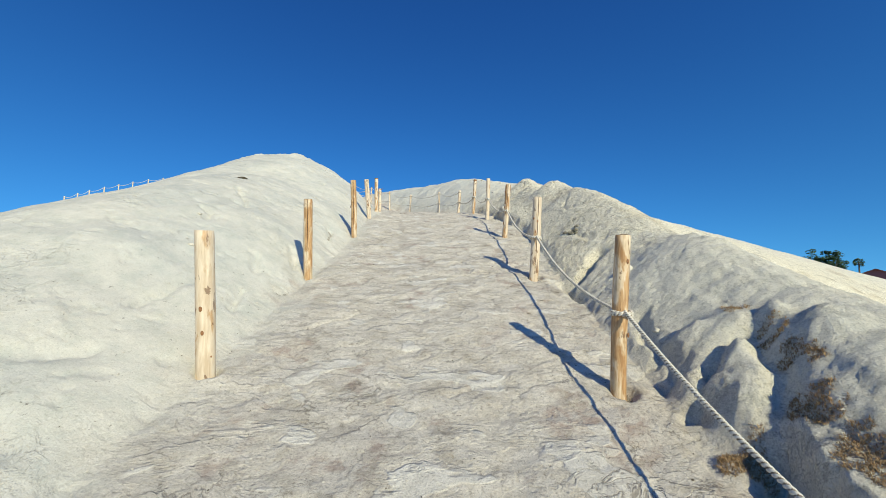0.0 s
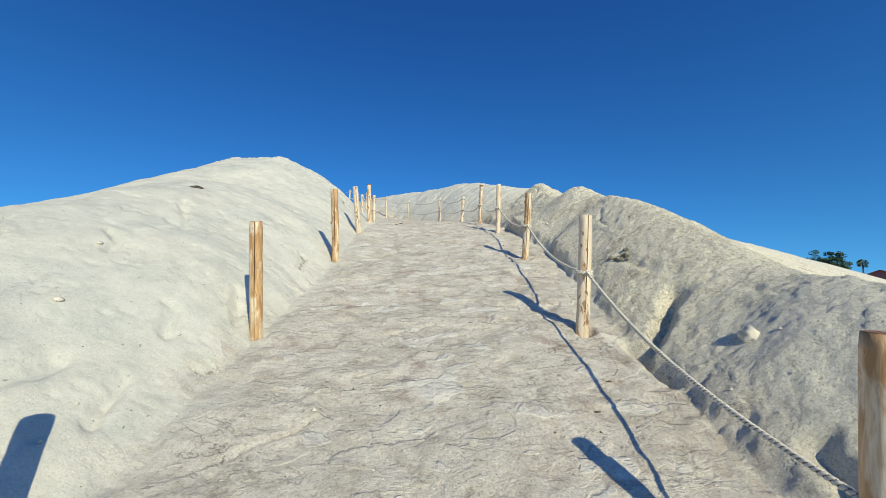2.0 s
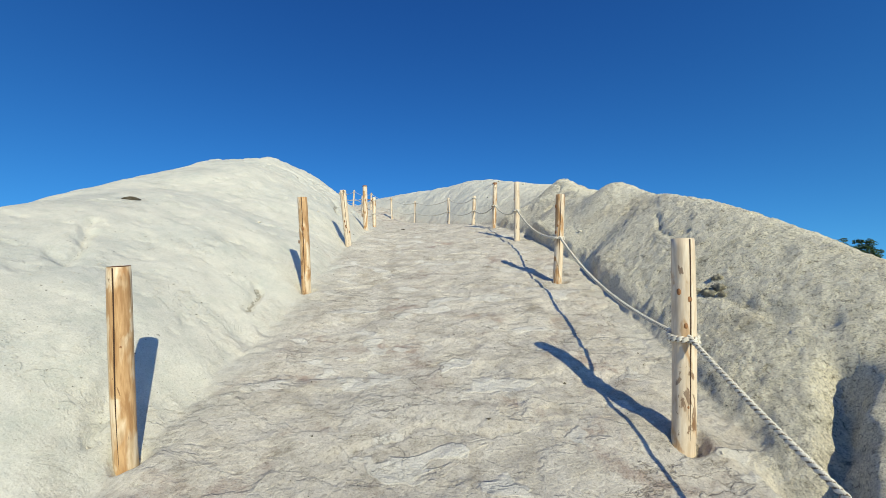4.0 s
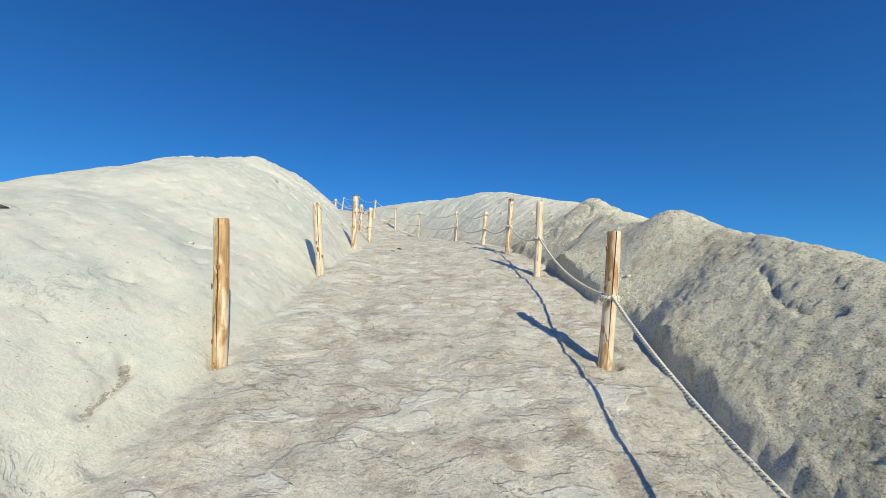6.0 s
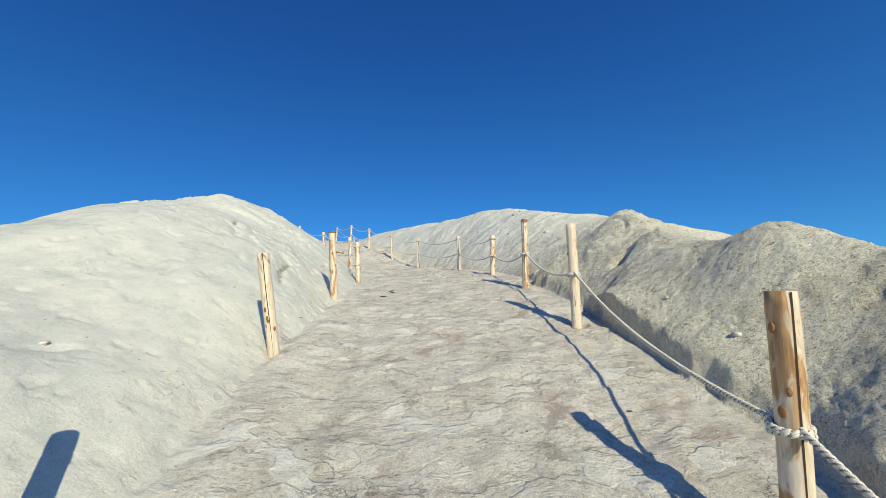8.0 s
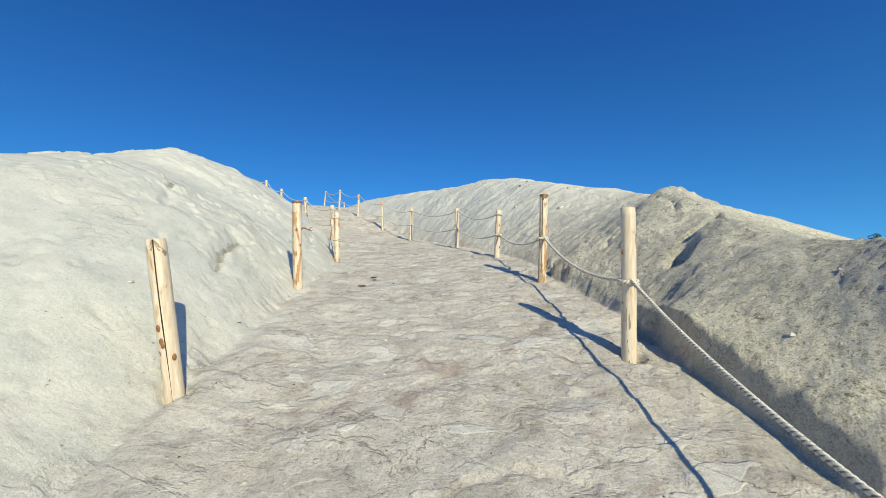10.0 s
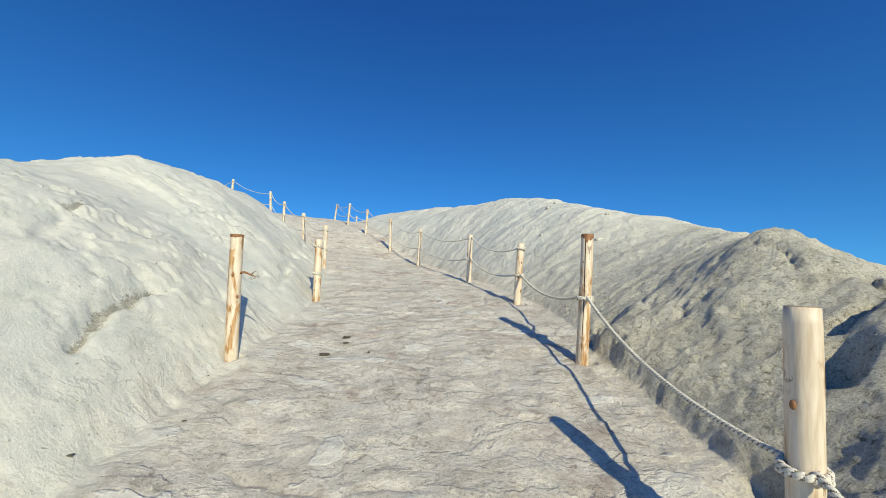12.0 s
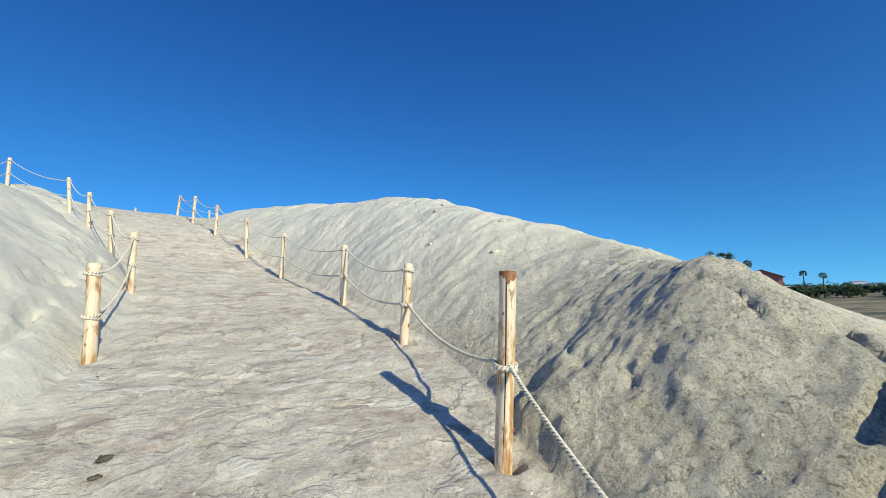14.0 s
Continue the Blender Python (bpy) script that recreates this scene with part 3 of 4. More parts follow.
def hill(x, y, detail=True):
    x, y = np.asarray(x, float), np.asarray(y, float)
    z = path_z(y) + cross_fall(y) * np.clip(edge_r(y) - x, 0, edge_r(y) - edge_l(y))
    dl, dr = edge_l(y) - x, x - edge_r(y)
    # the ground lifts a little towards the posts at the foot of the left bank
    z = z + left_lift(y) * smooth(-0.8, -0.1, dl) * smooth(1.6, 0.3, dl)
    # left bank
    D, H, p = left_run(y), left_rise(y), left_bow(y)
    t = np.clip(dl / D, 0, 1)
    back = np.maximum(dl - D, 0)
    left = H * (1 - (1 - t) ** p) - left_back(y) * back * back / (back + 0.6)
    # right bank, with a steep eroded toe
    D, H, p = right_run(y), right_rise(y), right_bow(y)
    foot = toe_at(y)
    d0 = np.maximum(dr - foot, 0)
    t = np.clip(d0 / (D - foot), 0, 1)
    back = np.maximum(dr - D, 0)
    ragged = 0.13 * fractal(x * 2, y * 2, 2, 9) + 0.06 * fractal(x * 5, y * 7, 3, 10)
    toe = toe_wall(y) * smooth(foot, foot + 0.09, dr + ragged)
    right = toe + (H - toe) * (1 - (1 - t) ** p) - right_back(y) * back * back / (back + 0.5)
    z = z + np.where(dl > 0, left, 0) + np.where(dr > 0, right, 0)
    # the far shoulder of the hill
    far = -1.2 + 13.4 * hump(x, y, -24.0, 40.0, 20.0, 9.0, 42.0)
    z = np.maximum(z, far)
    # knobs on the ridge beside the path
    for cx, cy, r, h in ((2.5, 9.6, 0.42, 0.21), (2.5, 12.6, 0.5, 0.22), (2.45, 4.2, 0.6, 0.15), (2.2, 21.0, 0.42, 0.24)):
        z = z + h * hump(x, y, cx, cy, r, r)
    z = PLAIN_Z + np.where(z - PLAIN_Z > 0, z - PLAIN_Z, 0)
    if detail:
        # lumps, gullies, holes and cracks
        for cx, cy, rx, ry, turn, h in ((2.12, 2.1, 0.38, 0.55, 0, 0.09), (1.71, 2.76, 0.17, 0.22, 20, 0.08), (1.93, 3.2, 0.22, 0.16, 20, 0.07), (1.6, 3.0, 0.10, 0.12, 0, 0.07), (1.86, 2.95, 0.11, 0.09, 40, 0.08), (1.53, 2.5, 0.10, 0.08, 0, 0.05), (2.3, 2.75, 0.2, 0.14, 30, 0.07), (1.78, 3.3, 0.13, 0.10, 10, 0.07), (1.62, 2.68, 0.08, 0.10, 0, 0.05), (1.74, 2.5, 0.07, 0.06, 0, 0.05), (2.2, 3.05, 0.09, 0.08, 0, 0.05), (1.98, 11.3, 0.15, 0.10, 30, -0.15),
                                        (1.22, 12.92, 0.16, 0.14, 0, -0.14), (1.5, 10.85, 0.2, 0.3, 10, -0.08), (1.95, 12.1, 0.25, 0.25, 0, 0.07), (2.3, 11.2, 0.3, 0.3, 0, 0.08)):
            z = z + h * hump(x, y, cx, cy, rx, ry, turn, 3.0)
        wx, wy = x + 0.05 * fractal(x * 5, y * 5, 3, 70), y + 0.05 * fractal(x * 5, y * 5, 3, 71)
        for line, width, depth, shade_dirt in CRACKS:
            z = z - depth * groove(wx, wy, line, width)
        for px, py in POST_HOLES:
            z = z - 0.08 * hump(x, y, px + 0.03, py - 0.02, 0.08, 0.08, 0, 5.0) + 0.022 * hump(x, y, px + 0.08, py - 0.06, 0.11, 0.10, 0, 3.0)
        near = np.exp(-np.maximum(np.hypot(x, y - 8) - 25, 0) / 30) * smooth(-1.2, -0.6, z)
        worn, bank = masks(x, y)
        clean = np.clip(1 - worn - bank, 0, 1)
        # the clean bank: soft swells, chipped layers and sandy grain
        flaky = smooth(0.0, 0.5, dl) * (0.3 + 1.9 * smooth(10.0, 12.5, y)) * smooth(-0.05, 0.12, fractal(x * 0.55, y * 0.55, 2, 56))
        chips = 1.2 * smooth(-0.008, 0.008, fractal(x * 1.7, y * 1.2, 5, 55, 0.55)) + 0.8 * smooth(-0.006, 0.008, fractal(x * 3.1, y * 2.6, 4, 57, 0.55)) * smooth(9.5, 12.5, y)
        pits = smooth(0.30, 0.42, fractal(x * 4.2, y * 4.2, 3, 58, 0.6))
        z = z + near * clean * (0.09 * fractal(x * 0.8, y * 0.8, 3, 21) + 0.013 * fractal(x * 2.6, y * 2.6, 4, 22, 0.42) + 0.013 * flaky * chips - 0.012 * pits + 0.003 * fractal(x * 17, y * 17, 3, 23, 0.7))
        # the trodden path: thin plates lying over one another, broken towards the walker, and crumbs
        px_, py_ = x + 0.12 * fractal(x * 3, y * 3, 2, 36), y + 0.08 * fractal(x * 3, y * 3, 2, 37)
        plates = 0.011 * smooth(-0.025, 0.025, fractal(px_ * 0.9, py_ * 1.1, 4, 33, 0.55)) + 0.006 * smooth(-0.02, 0.02, fractal(px_ * 1.9, py_ * 2.2, 4, 34, 0.55)) + 0.002 * smooth(0.0, 0.035, fractal(px_ * 4.0, py_ * 4.5, 3, 35, 0.6))
        z = z + near * worn * (0.03 * fractal(x * 1.6, y * 2.2, 3, 31) + plates + 0.006 * fractal(x * 7, y * 8, 4, 32, 0.6) + 0.003 * fractal(x * 26, y * 30, 2, 38, 0.7))
        # a small terrace beyond the gully near the start
        gx = x - np.interp(y, [1.4, 2.1, 2.36, 2.42, 2.57, 2.74, 3.0, 3.1], [1.5, 1.60, 1.66, 1.73, 1.86, 1.97, 2.09, 2.2]) + 0.05 * fractal(x * 6, y * 6, 3, 62)
        rim = smooth(0.0, 0.07, gx) * smooth(3.1, 2.95, y) * smooth(1.0, 1.5, y) * smooth(1.3, 0.8, gx)
        z = z + rim * np.maximum(path_z(y) + 0.30 + 0.30 * gx - z, 0)
        # the dirty bank: lumps, a furry crust, a broken crest
        crest = np.exp(-((dr - right_run(y)) / 0.45) ** 2) * smooth(3.0, 4.0, y)
        ridged = 0.5 - np.abs(fractal(x * 2.4 + 0.4 * y, y * 2.0, 4, 45, 0.55))
        lumps = fractal(x * 1.3 + 0.3 * y, y * 1.1, 3, 41)
        fur = fractal(x * 9, y * 9, 4, 42, 0.75)
        scabs = smooth(0.02, 0.09, fractal(x * 3.2, y * 2.6, 4, 46, 0.6))
        rough = smooth(foot, foot + 0.15, dr) * smooth(18, 12.5, y)
        z = z + near * rough * (0.04 * lumps + (0.02 + 0.02 * smooth(9.5, 11, y) + 0.02 * smooth(3.4, 3.0, y)) * np.abs(fractal(x * 3.0, y * 3.0, 4, 43)) + (0.013 - 0.003 * smooth(9.5, 11, y)) * fur + 0.005 * scabs + crest * (0.03 * ridged + 0.006 * scabs))
        # rain has cut rills down the upper slope
        slope = smooth(0.15, 0.7, dr) * smooth(10.2, 13.0, y) * smooth(30, 24, y)
        u, v = y - 0.32 * x + 0.25 * fractal(x * 0.9, y * 0.9, 2, 47), 0.35 * x
        rills = np.abs(fractal(u * 1.1, v, 3, 48, 0.6)) + 0.35 * np.abs(fractal(u * 3.6, v * 1.8, 3, 49, 0.6))
        z = z + near * slope * (0.06 * (rills - 0.25) + 0.012 * smooth(0.0, 0.06, fractal(u * 2.0, x * 1.1, 4, 59, 0.6)) + 0.005 * fractal(x * 9, y * 9, 3, 44, 0.7))
    return z


def spaced(stops):
    out = [stops[0][0]]
    for (a, _), (b, step) in zip(stops, stops[1:]):
        n = max(1, round((b - a) / step))
        out += [a + (b - a) * (i + 1) / n for i in range(n)]
    return out


def grown(start, step, end, rate=1.16):
    out = []
    while abs(start) < end:
        start += step
        step *= rate
        out.append(start)
    return out


def build_ground():
    xs = grown(-13.0, -0.2, 4500)[::-1] + spaced([(-13.0, 0), (-4.4, 0.08), (-1.0, 0.024), (1.3, 0.02), (1.95, 0.0105), (3.4, 0.022), (8.0, 0.075)]) + grown(8.0, 0.15, 4500)
    ys = grown(-1.0, -0.1, 4500)[::-1] + spaced([(-1.0, 0), (1.0, 0.04), (14.0, 0.018), (24.0, 0.04), (34.0, 0.12)]) + grown(34.0, 0.25, 4500)
    xs, ys = np.array(xs), np.array(ys)
    X, Y = np.meshgrid(xs, ys)
    # the close columns follow the foot of the right bank
    X = X + (edge_r(np.minimum(Y, 14.0)) + toe_at(Y) - 1.6) * smooth(-1.5, 1.0, X) * smooth(6.0, 2.4, X)
    Z = hill(X, Y)
    # the rounded lip of the right bank hangs over its worn toe
    dr = X - edge_r(Y)
    lip = np.exp(-((dr - toe_at(Y) - 0.10) / 0.075) ** 2) * smooth(3.3, 4.0, Y) * smooth(15, 13, Y) * smooth(0.05, 0.25, toe_wall(Y)) * np.clip(0.75 + 1.3 * fractal(X * 0.1, Y * 1.1, 3, 51), 0.1, 1.2)
    marks = masks(X, Y) + (crack_shade_and_dirt(X, Y), np.exp(-((dr - toe_at(Y) - 0.02) / 0.06) ** 2) * smooth(0.08, 0.2, toe_wall(Y)), 0.68 * smooth(9.0, 11.2, Y + 0.8 * fractal(X * 0.7, Y * 0.7, 2, 64)) * smooth(2.9, 1.6, dr))
    X = X - 0.07 * lip
    nx, ny = len(xs), len(ys)
    me = bpy.data.meshes.new("ground")
    me.vertices.add(nx * ny)
    me.vertices.foreach_set("co", np.stack([X, Y, Z], -1).ravel().astype(np.float32))
    i = (np.arange(ny - 1)[:, None] * nx + np.arange(nx - 1)[None, :]).ravel()
    quads = np.stack([i, i + 1, i + 1 + nx, i + nx], -1)
    me.loops.add(quads.size)
    me.loops.foreach_set("vertex_index", quads.ravel().astype(np.int32))
    me.polygons.add(len(quads))
    me.polygons.foreach_set("loop_start", (np.arange(len(quads)) * 4).astype(np.int32))
    high = Z.ravel()[quads].max(1) > PLAIN_Z + 0.02
    me.polygons.foreach_set("material_index", np.where(high, 0, 1).astype(np.int32))
    me.polygons.foreach_set("use_smooth", np.ones(len(quads), bool))
    me.materials.append(HILL)
    me.materials.append(FIELDS)
    me.update()
    me.validate()
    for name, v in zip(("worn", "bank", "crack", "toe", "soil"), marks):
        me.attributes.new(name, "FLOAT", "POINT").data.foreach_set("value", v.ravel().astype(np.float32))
    return tagged(new("ground", me), "pale grey-white salt hill with a trodden path, rising from flat fields", "ground", kind="structure")


build_ground()


def ground_z(x, y):
    return float(hill(np.array([x]), np.array([y]))[0])


# ---- helpers for things ----
def part(name, bm, mat, parent=None, label="", smooth_faces=True):
    me = bpy.data.meshes.new(name)
    bm.to_mesh(me)
    bm.free()
    for mm in (mat if isinstance(mat, (list, tuple)) else [mat]):
        me.materials.append(mm)
    if smooth_faces:
        me.polygons.foreach_set("use_smooth", [True] * len(me.polygons))
    ob = new(name, me)
    ob.parent = parent
    if label:
        tagged(ob, label)
    return ob


def tube(bm, points, radius, sides=8, close=True):
    """A tube along points; radius is a number or one for each point."""
    pts = [Vector(p) for p in points]
    rs = radius if isinstance(radius, (list, tuple)) else [radius] * len(pts)
    rings, up = [], None
    for i, p in enumerate(pts):
        d = (pts[min(i + 1, len(pts) - 1)] - pts[max(i - 1, 0)]).normalized()
        if up is None:
            up = d.orthogonal().normalized()
        up = (up - d * up.dot(d)).normalized()
        side = d.cross(up)
        rings.append([bm.verts.new(p + (up * math.cos(a) + side * math.sin(a)) * rs[i]) for a in (2 * math.pi * k / sides for k in range(sides))])
    for a, b in zip(rings, rings[1:]):
        for k in range(sides):
            bm.faces.new((a[k], a[(k + 1) % sides], b[(k + 1) % sides], b[k]))
    if close:
        bm.faces.new(rings[0][::-1])
        bm.faces.new(rings[-1])
    return rings


# ---- posts ----
POST_LABEL = "peeled pine fence post with amber knots, beside the path"


def foot_z(x, y):
    """The level at which a post stands in its hole; the lower posts on the right are set less deep."""
    return ground_z(x, y) + (0.045 if x > 0.8 and y < 13 else 0.01)


def wooden_post(x, y, height, radius, lean_x=0.0, lean_y=0.0, seed=0, split=False, detail=True, z=None, stub=False, scorched=False, bark=0.0, wood=None):
    rng = random.Random(seed)
    base = foot_z(x, y) if z is None else z
    ob = tagged(new("wooden_post"), POST_LABEL, "fence post", "posts along the path")
    ob.matrix_world = Matrix.Translation((x, y, base)) @ pose(0, 0, 0, -lean_y, lean_x, 0)
    bm = bmesh.new()
    sides, rows = (28, 26) if detail else (10, 4)
    ph = [rng.uniform(0, 6.3) for _ in range(6)]
    rings = []
    for j in range(rows + 1):
        h = -0.25 + (height + 0.25) * j / rows
        bend = 0.008 * math.sin(h * 2.1 + ph[0]), 0.006 * math.sin(h * 2.6 + ph[1])
        ring = []
        for k in range(sides):
            a = 2 * math.pi * k / sides
            r = radius * (1 + 0.035 * math.sin(2 * a + ph[2]) + 0.02 * math.sin(3 * a + ph[3] + h * 2) + 0.012 * math.sin(7 * h + ph[4]) + 0.02 * noise.noise((math.cos(a) * 2, math.sin(a) * 2, h * 6 + seed)))
            if j == rows:
                r *= 0.955
            ring.append(bm.verts.new((r * math.cos(a) + bend[0], r * math.sin(a) + bend[1], h + (0.004 if j == rows else 0))))
        rings.append(ring)
    for a, b in zip(rings, rings[1:]):
        for k in range(sides):
            bm.faces.new((a[k], a[(k + 1) % sides], b[(k + 1) % sides], b[k]))
    cap = bm.faces.new(rings[-1])
    cap.material_index = 1
    part("shaft", bm, [wood or PALE_WOOD, END_GRAIN], ob)
    if split:
        bm = bmesh.new()
        prev = None
        for j in range(19):
            t = j / 18
            h = height * (1 - t * 0.97)
            w = (0.0035 if t < 0.5 else 0.0035 * (2 - 2 * t) + 0.0006)
            a = split + 0.05 * math.sin(5 * t + seed)
            bend = 0.008 * math.sin(h * 2.1 + ph[0]), 0.006 * math.sin(h * 2.6 + ph[1])
            r = radius * (1 + 0.035 * math.sin(2 * a + ph[2]) + 0.02 * math.sin(3 * a + ph[3] + h * 2) + 0.012 * math.sin(7 * h + ph[4]) + 0.02 * noise.noise((math.cos(a) * 2, math.sin(a) * 2, h * 6 + seed))) + 0.0008
            row = [bm.verts.new((r * math.cos(q) + bend[0], r * math.sin(q) + bend[1], h)) for q in (a - w / radius, a + w / radius)]
            if prev:
                bm.faces.new((prev[0], prev[1], row[1], row[0]))
            prev = row
        part("drying_crack", bm, SPLIT, ob, "thin dark drying crack")
    if stub:
        bm = bmesh.new()
        tube(bm, [(radius * 0.8, 0, height * 0.70), (radius + 0.02, 0.0, height * 0.71), (radius + 0.05, 0.005, height * 0.70), (radius + 0.085, 0.01, height * 0.685), (radius + 0.13, 0.0, height * 0.675)], [0.012, 0.010, 0.008, 0.006, 0.003], 7)
        tube(bm, [(radius + 0.08, 0.008, height * 0.686), (radius + 0.115, -0.01, height * 0.71), (radius + 0.14, -0.012, height * 0.715)], [0.006, 0.004, 0.002], 6)
        part("twig_stub", bm, KNOT, ob, "broken dark twig stub")
    if bark:
        bm = bmesh.new()
        prev = None
        for k in range(33):
            a = 2 * math.pi * k / 32
            low = height - bark * (0.35 + 0.9 * abs(noise.noise((a * 1.7, seed * 0.37, 0.0))) + 0.25 * math.sin(a * 2 + seed))
            row = []
            for h in (height + 0.005, 0.5 * (height + low), low):
                bend = 0.008 * math.sin(h * 2.1 + ph[0]), 0.006 * math.sin(h * 2.6 + ph[1])
                r = radius * (1 + 0.035 * math.sin(2 * a + ph[2]) + 0.02 * math.sin(3 * a + ph[3] + h * 2) + 0.012 * math.sin(7 * h + ph[4]) + 0.02 * noise.noise((math.cos(a) * 2, math.sin(a) * 2, h * 6 + seed))) + 0.002
                row.append(bm.verts.new((r * math.cos(a) + bend[0], r * math.sin(a) + bend[1], h)))
            if prev:
                for q in (0, 1):
                    bm.faces.new((prev[q], prev[q + 1], row[q + 1], row[q]))
            prev = row
        part("bark_rim", bm, KNOT, ob, "ragged dark bark left round the top")
    if scorched:
        bm = bmesh.new()
        bmesh.ops.create_circle(bm, cap_ends=True, segments=20, radius=radius * 0.9)
        for v in bm.verts:
            v.co += Vector((0.008 * math.sin(height * 2.1 + ph[0]), 0.006 * math.sin(height * 2.6 + ph[1]), height + 0.007 + 0.004 * noise.noise(v.co * 60)))
        part("top_face", bm, KNOT, ob, "dark resinous cut end")
    if detail:
        for q in range(rng.randint(2, 4)):
            a, h = rng.uniform(3.4, 6.0), rng.uniform(0.12, 0.9) * height
            bm = bmesh.new()
            bmesh.ops.create_uvsphere(bm, u_segments=10, v_segments=6, radius=1.0)
            s = rng.uniform(0.010, 0.018)
            bmesh.ops.transform(bm, matrix=Matrix.Translation((radius * 0.97 * math.cos(a), radius * 0.97 * math.sin(a), h)) @ Matrix.Rotation(a, 4, "Z") @ Matrix.Diagonal((0.006, s * 0.8, s * 1.3, 1)), verts=bm.verts)
            part("knot", bm, KNOT, ob, "dark round knot")
    return ob


def post_point(p, h, side=0.0):
    x, y, height, r, lx, ly = p
    return Vector((x + math.sin(radians(lx)) * h + side, y + math.sin(radians(ly)) * h, foot_z(x, y) + h))


for i, p in enumerate(RIGHT_POSTS):
    wooden_post(*p, seed=100 + i, scorched=i in (1, 5), bark={5: 0.07}.get(i, 0.0), split={2: 4.75, 3: 4.6, 5: 4.3}.get(i, False), wood={0: AMBER_WOOD, 1: AMBER_WOOD, 3: BLOTCHED_WOOD, 5: BLOTCHED_WOOD}.get(i, PALE_WOOD))
for i, p in enumerate(LEFT_POSTS):
    wooden_post(*p, seed=200 + i, stub=i == 5, scorched=i in (2, 5), bark={5: 0.03}.get(i, 0.0), split={2: 4.9, 3: 4.85, 4: 5.1}.get(i, False), wood={2: AMBER_WOOD, 3: AMBER_WOOD, 5: BLOTCHED_WOOD, 6: BLOTCHED_WOOD}.get(i, PALE_WOOD))
for i, p in enumerate(TOP_POSTS + FAR_POSTS):
    tagged(wooden_post(*p, seed=300 + i, detail=False), "small pale wooden fence post far up the hill", "fence post", "posts on the far ridge")


# ---- ropes ----
def strand_rope(bm, pts, radius, near):
    """A two-strand lay, its grooves coloured dark for shade and soil, along a fine polyline, or a plain tube where it
    stays far off.
    """
    if not near:
        tube(bm, pts, radius, 6)
        return
    pitch, sides = 0.048, 14
    fine = []
    for a, b in zip(pts, pts[1:]):
        n = max(1, round((b - a).length / (pitch / 12)))
        fine += [a.lerp(b, i / n) for i in range(n)]
    fine.append(pts[-1])
    dist, prev = 0.0, None
    for i, p in enumerate(fine):
        d = (fine[min(i + 1, len(fine) - 1)] - fine[max(i - 1, 0)]).normalized()
        u = d.cross(Vector((0, 0, 1)))
        u = u.normalized() if u.length > 1e-4 else Vector((1, 0, 0))
        v = u.cross(d)
        ring, lay = [], []
        for k in range(sides):
            a = 2 * math.pi * k / sides
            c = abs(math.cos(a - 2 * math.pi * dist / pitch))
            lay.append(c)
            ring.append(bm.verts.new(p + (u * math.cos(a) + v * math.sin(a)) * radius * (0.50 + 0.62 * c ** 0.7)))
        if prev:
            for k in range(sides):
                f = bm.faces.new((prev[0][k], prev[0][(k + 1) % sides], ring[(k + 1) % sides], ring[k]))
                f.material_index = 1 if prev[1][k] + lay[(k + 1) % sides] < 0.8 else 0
        if i + 1 < len(fine):
            dist += (fine[i + 1] - p).length
        prev = ring, lay


def rope_line(posts, share, sag, radius, near_count, label, twist=True):
    ob = tagged(new("rope"), label, "rope", "ropes along the path")
    for i, (a, b) in enumerate(zip(posts, posts[1:])):
        pa, pb = post_point(a, a[2] * share), post_point(b, b[2] * share)
        flat = (pb - pa)
        flat.z = 0
        off = flat.normalized() * 0.05
        pa, pb = pa + off, pb - off
        pts = []
        for k in range(25):
            t = k / 24
            p = pa.lerp(pb, t)
            p.z -= sag * 4 * t * (1 - t)
            pts.append(p)
        bm = bmesh.new()
        strand_rope(bm, pts, radius, i < near_count)
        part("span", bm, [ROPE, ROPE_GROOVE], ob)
    for i, p in enumerate(posts):
        near = i <= near_count
        bm = bmesh.new()
        c, r = post_point(p, p[2] * share), p[3] + radius * 0.8
        for turn in range(2 if near else 1):
            ring = [c + Vector((r * math.cos(a), r * math.sin(a), (0.010 - 0.02 * turn) * math.sin(a + turn) - 0.004 - 0.024 * turn)) for a in (2 * math.pi * k / 28 for k in range(29))]
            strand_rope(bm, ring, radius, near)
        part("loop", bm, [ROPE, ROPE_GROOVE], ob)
    return ob


rope_line(RIGHT_POSTS, 0.52, 0.13, 0.0122, 6, "twisted natural-fibre rope sagging between the posts at half height")
rope_line(RIGHT_POSTS[6:], 0.94, 0.14, 0.011, 0, "pale rope strung along the tops of the upper posts")
rope_line(LEFT_POSTS[6:], 0.50, 0.15, 0.011, 2, "pale rope sagging between the posts at half height")
rope_line(FAR_POSTS, 0.9, 0.12, 0.015, 0, "thin pale rope between the posts of the far ridge")
rope_line([RIGHT_POSTS[-1]] + TOP_POSTS[:2], 0.9, 0.15, 0.011, 0, "pale rope sagging beyond the top of the path")
rope_line(LEFT_POSTS[6:], 0.92, 0.15, 0.011, 2, "pale rope strung along the tops of the upper posts")


